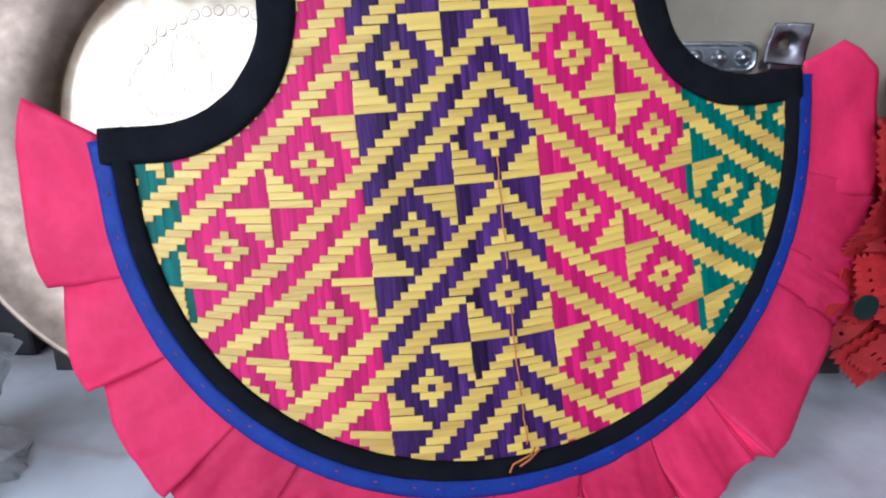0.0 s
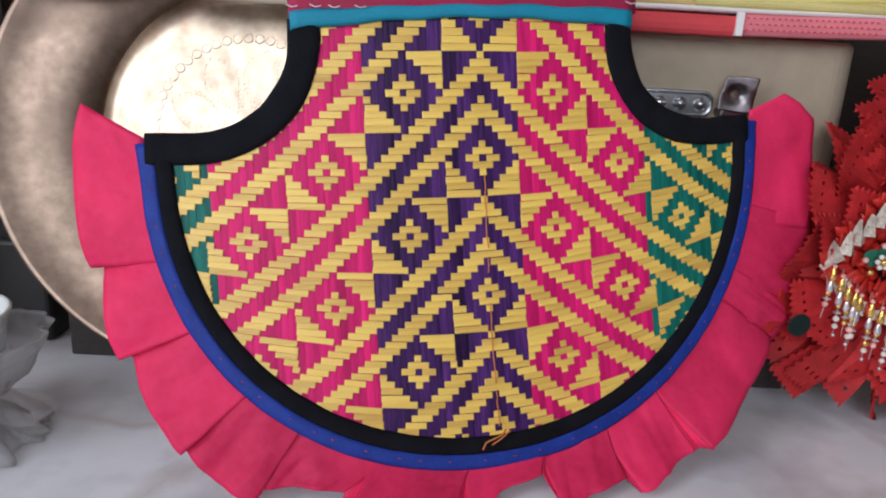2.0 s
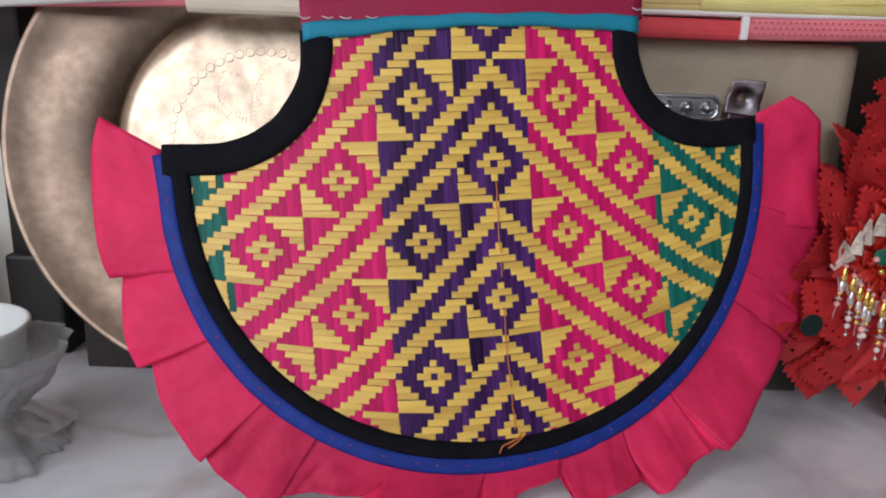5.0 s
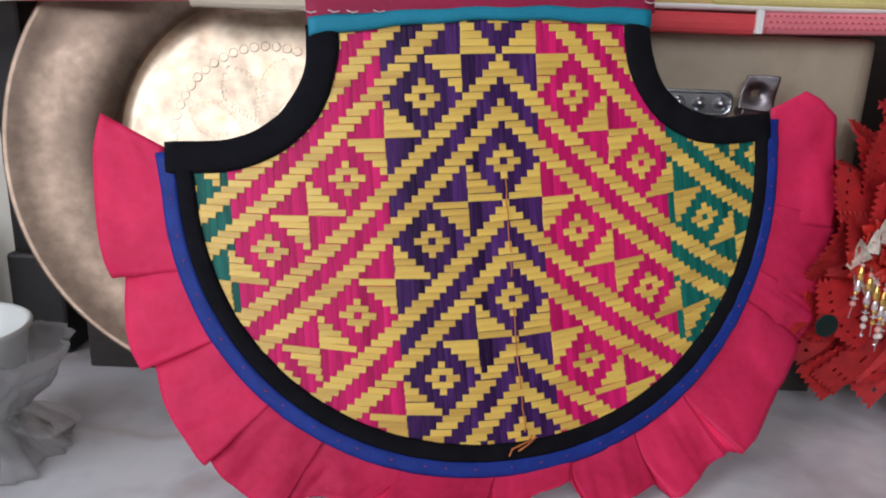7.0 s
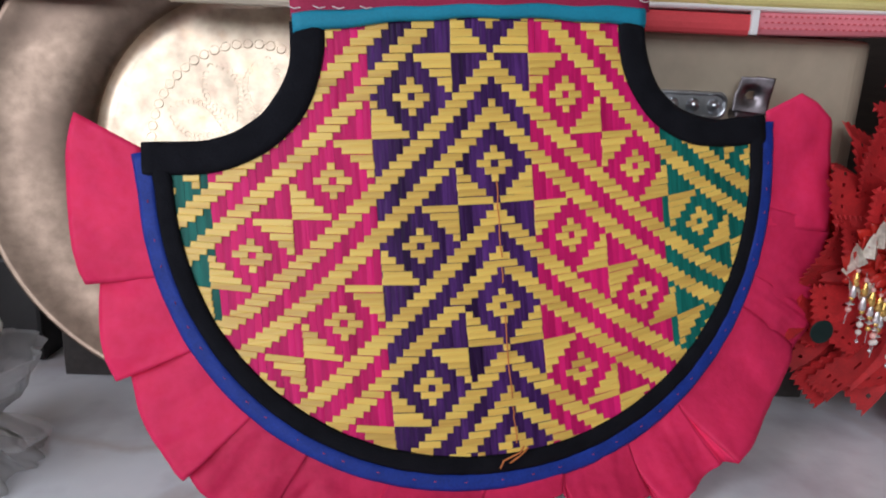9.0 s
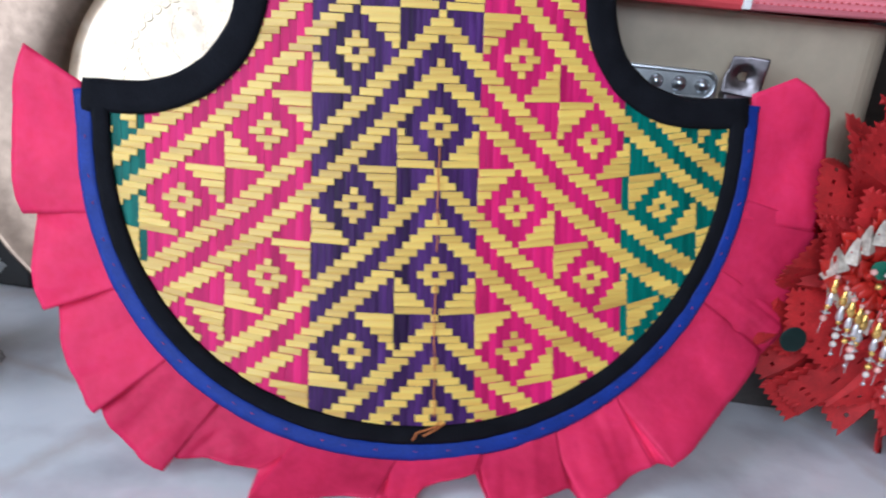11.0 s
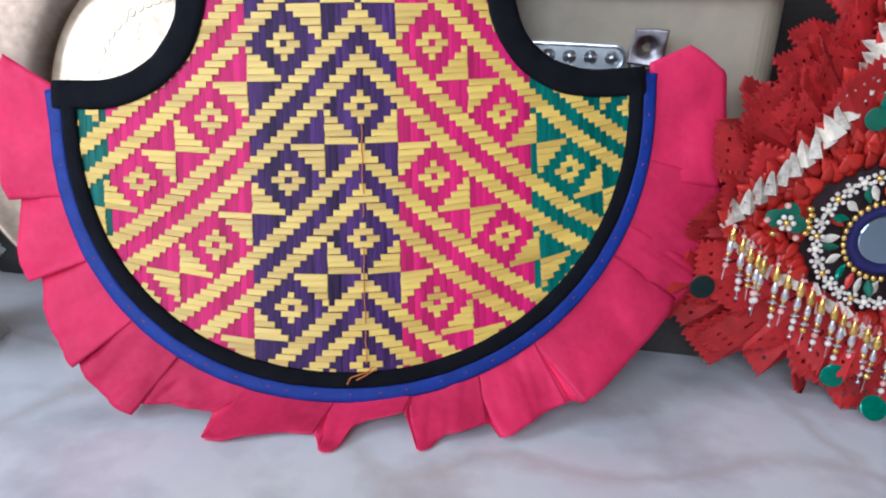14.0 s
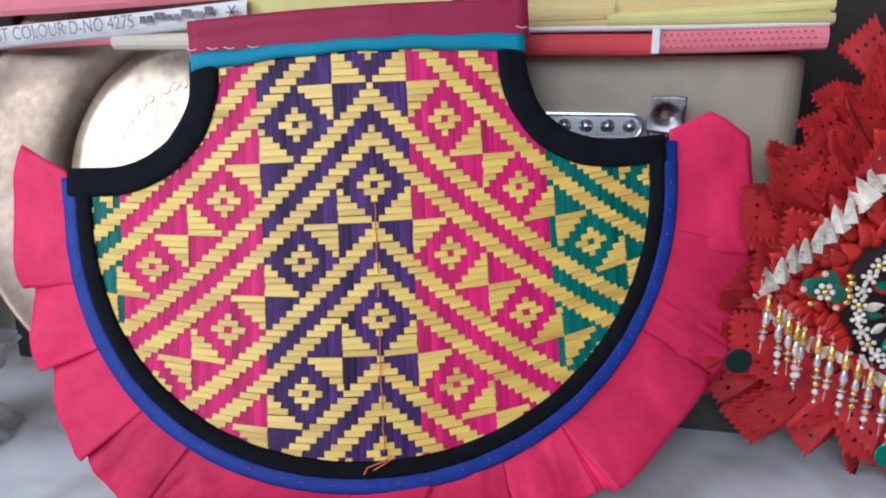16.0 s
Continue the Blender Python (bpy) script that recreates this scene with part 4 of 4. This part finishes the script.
    # green cloth flower near the corner
    for k in range(3):
        def gl(u, v, k=k):
            return ((2 * u - 1) * 0.0052 * math.sin(math.pi * (0.15 + 0.75 * v)), -0.0015 * math.sin(math.pi * v), 0.011 * v)
        ob = part("green_leaf", sheet(gl, 4, 4, 0.0005), GREEN_CLOTH, orn, "green satin leaf")
        ob.matrix_local = pose(0.259, -0.0065 - 0.0006 * k, 0.1185) @ pose(0, 0, 0, 8, (-70, 15, 95)[k], 0)
    bead(orn, "ball", 0.0019, (0.2590, -0.0105, 0.1185), GOLD)
    for q in range(6):
        b = 2 * math.pi * q / 6
        bead(orn, "ball", 0.00155, (0.2590 + 0.0034 * math.cos(b), -0.0102, 0.1185 + 0.0034 * math.sin(b)), PEARL)
    for x, z, mt in ((0.2585, 0.1275, PINK_BEAD), (0.2495, 0.1190, PINK_BEAD), (0.2535, 0.1120, GOLD), (0.2655, 0.1105, PINK_BEAD)):
        bead(orn, "ball", 0.0018, (x, -0.009, z), mt)
    for k in range(5):
        bead(orn, "ball", 0.0021, (0.2700 + 0.0012 * (k % 2), -0.0085, 0.1135 + 0.0033 * k), GOLD, 0.8)

    # sequin discs
    def disc(x, y, z, r, m_, tilt):
        b = lathe([(0.0, 0.0006), (r * 0.25, 0.0006), (r * 0.9, 0.0004), (r, 0.0001), (r * 0.9, -0.0003), (0.0, -0.0003)], 28)
        part("sequin_disc", transform(b, pose(x, y, z, 90 + tilt, 0, 0) @ pose(0, 0, 0, 0, 6 * math.sin(x * 900), 0)), m_, orn, "round shiny green sequin")
    disc(0.300, -0.009, 0.0335, 0.0070, GREEN_SEQUIN, 0)
    disc(0.3245, -0.010, 0.0170, 0.0072, GREEN_SEQUIN, -28)
    disc(0.2985, -0.0065, 0.1835, 0.0065, GREEN_SEQUIN, 6)
    disc(0.2925, -0.0075, 0.1745, 0.0060, GREEN_CLOTH, 0)
    disc(0.3040, -0.0070, 0.1720, 0.0060, GREEN_SEQUIN, -8)
    disc(0.2245, -0.001, 0.0758, 0.0070, DARK_SEQUIN, 0)

    # the bead fringe
    for k in range(17):
        x, z = poly(low, (k + 0.4) / 17)
        x += rng.uniform(-0.001, 0.001)
        z -= 0.002
        L = rng.uniform(0.030, 0.037)
        lean = rng.uniform(-0.002, 0.002)
        ts = part("tassel", tube([(x, -0.006, z + 0.004), (x + lean * 0.5, -0.007, z - L / 2), (x + lean, -0.006, z - L)], 0.00025, 5), SILVER, orn)
        seq = (("ball", 0.0013, PINK_BEAD, 0.0), ("drop", 0.0020, GOLD, 0.0022), ("drop", 0.0019, SILVER, 0.0096), ("ball", 0.0015, GOLD, 0.0165), ("cross", 0.0016, SILVER, 0.0198), ("ball", 0.0017, (PINK_BEAD, PEARL, GOLD)[k % 3], 0.0233))
        for kind, r, mt, d in seq:
            d2 = d * L / 0.0325
            bead(ts, kind, r * rng.choice((1.0, 1.1)), (x + lean * d2 / L, -0.0068, z - d2), mt, 1.9 if kind == "drop" else 1.0)
        if k % 2:
            bead(ts, "ball", 0.0017, (x + lean * 0.85, -0.0066, z - 0.0275 * L / 0.0325), PEARL)
            bead(ts, "ball", 0.0012, (x + lean, -0.0062, z - L), SILVER)
    # clear shell flakes between the strands
    fl = None
    for k in range(26):
        x, z = poly(low, (k + 0.2) / 26)
        m = pose(x + rng.uniform(-0.002, 0.002), -0.004, z - rng.uniform(0.002, 0.011)) @ pose(0, 0, 0, rng.uniform(-20, 20), rng.uniform(-50, 50), rng.uniform(-30, 30))
        if fl is None:
            fl = part("shell_flake", sheet(lambda u, v: ((u - 0.5) * 0.0062, 0.0009 * math.sin(u * 5), (v - 0.5) * 0.0070), 3, 3, 0.0003), SHELL, orn)
            fm = fl.data
        else:
            fl = new("shell_flake", fm)
            fl.parent = orn
        fl.matrix_local = m


ornament()

# ---- wrapped cup ----


def cup():
    th = thing("wrapped_cup", pose(-0.259, 0.272, 0) @ Matrix.Diagonal((0.97, 0.97, 0.92, 1)), "white plastic cup wrapped in clear crinkled film with a bow", "cup")
    part("cup", lathe([(0.0, 0.001), (0.026, 0.001), (0.028, 0.003), (0.0385, 0.076), (0.0405, 0.0775), (0.0408, 0.0795), (0.0395, 0.0805), (0.0375, 0.079), (0.0270, 0.006), (0.0, 0.005)], 64), CUP_WHITE, th, smooth=True)

    def collar(u, v):
        a = 2 * math.pi * u
        fl = 1 + 0.10 * noise.noise((math.cos(a) * 9, math.sin(a) * 9, v * 5)) + 0.05 * noise.noise((math.cos(a) * 23, math.sin(a) * 23, v * 9)) + 0.16 * noise.noise((math.cos(a) * 2.2, math.sin(a) * 2.2, v * 1.2)) + 0.07 * math.sin(a * 9 + 2 * v) * v
        peak = max(0.0, math.cos(a - 0.15)) ** 6
        r = max((0.0330 + 0.0145 * v ** 1.2) * fl, 0.0325 + 0.0055 * v) + 0.016 * v * peak
        z = 0.029 + 0.036 * v + 0.005 * v * peak + 0.008 * v * noise.noise((math.cos(a) * 4, math.sin(a) * 4, 5.0))
        return (r * math.cos(a), r * math.sin(a), z)
    part("film_collar", sheet(collar, 150, 16, 0.0003), FILM, th, "clear crinkled film collar", smooth=True)

    def skirt(u, v):
        a = 2 * math.pi * u
        r = (0.030 + 0.022 * v) * (1 + 0.12 * noise.noise((math.cos(a) * 2.5, math.sin(a) * 2.5, 3 + v)) + 0.05 * math.sin(a * 11) * v + 0.09 * noise.noise((math.cos(a) * 10, math.sin(a) * 10, 4 * v)))
        return (r * math.cos(a), r * math.sin(a), 0.029 - 0.0278 * v)
    part("film_skirt", sheet(skirt, 150, 12, 0.0003), FILM, th, smooth=True)
    part("tie", transform(tube([(0.031 * math.cos(k * math.pi / 16), 0.031 * math.sin(k * math.pi / 16), 0.029) for k in range(33)], 0.0016), Matrix.Identity(4)), RIBBON, th)
    for sgn, ang, L in ((1, -2, 0.036), (-1, -95, 0.034)):
        def loop(u, v, L=L):
            a = 2 * math.pi * u
            x = 0.028 + L * 0.5 * (1 - math.cos(a)) * (0.9 + 0.1 * v)
            z = 0.028 + 0.008 * math.sin(a) - 0.004 * (1 - math.cos(a)) / 2
            return (x, (v - 0.5) * 0.016 * (0.4 + 0.6 * math.sin(a / 2)), z)
        part("bow_loop", transform(sheet(loop, 28, 5, 0.0003), pose(0, 0, 0, 0, 0, ang)), RIBBON, th, "sheer organza bow loop", smooth=True)
    knot = lathe([(0.0, 0.006), (0.004, 0.005), (0.0062, 0.001), (0.0058, -0.003), (0.003, -0.006), (0.0, -0.0065)], 14)
    for v in knot.verts:
        v.co *= 1 + 0.25 * noise.noise(v.co * 260)
    part("bow_knot", transform(knot, pose(0.0335 * math.cos(radians(-52)), 0.0335 * math.sin(radians(-52)), 0.029)), CREAM_FABRIC, th, "cream tied knot of the bow", smooth=True)
    for ang in (-48, -75):
        def tail(u, v):
            return (0.030 + 0.040 * u, (v - 0.5) * 0.014 + 0.004 * math.sin(u * 4), 0.027 - 0.0255 * u ** 1.4)
        part("bow_tail", transform(sheet(tail, 14, 4, 0.0003), pose(0, 0, 0, 0, 0, ang)), RIBBON, th, smooth=True)


cup()
pot = lathe([(0.0, 0.0), (0.03, 0.0), (0.042, 0.02), (0.046, 0.05), (0.040, 0.085), (0.030, 0.100), (0.034, 0.106), (0.030, 0.108), (0.026, 0.100), (0.0, 0.095)], 40)
tagged(part("clay_pot", transform(pot, pose(-0.372, 0.375, 0.0)), CREAM_FABRIC, smooth=True), "small pale cream rounded pot behind the cup", "pot")

# ---- the plaited strips, last ----
weave()
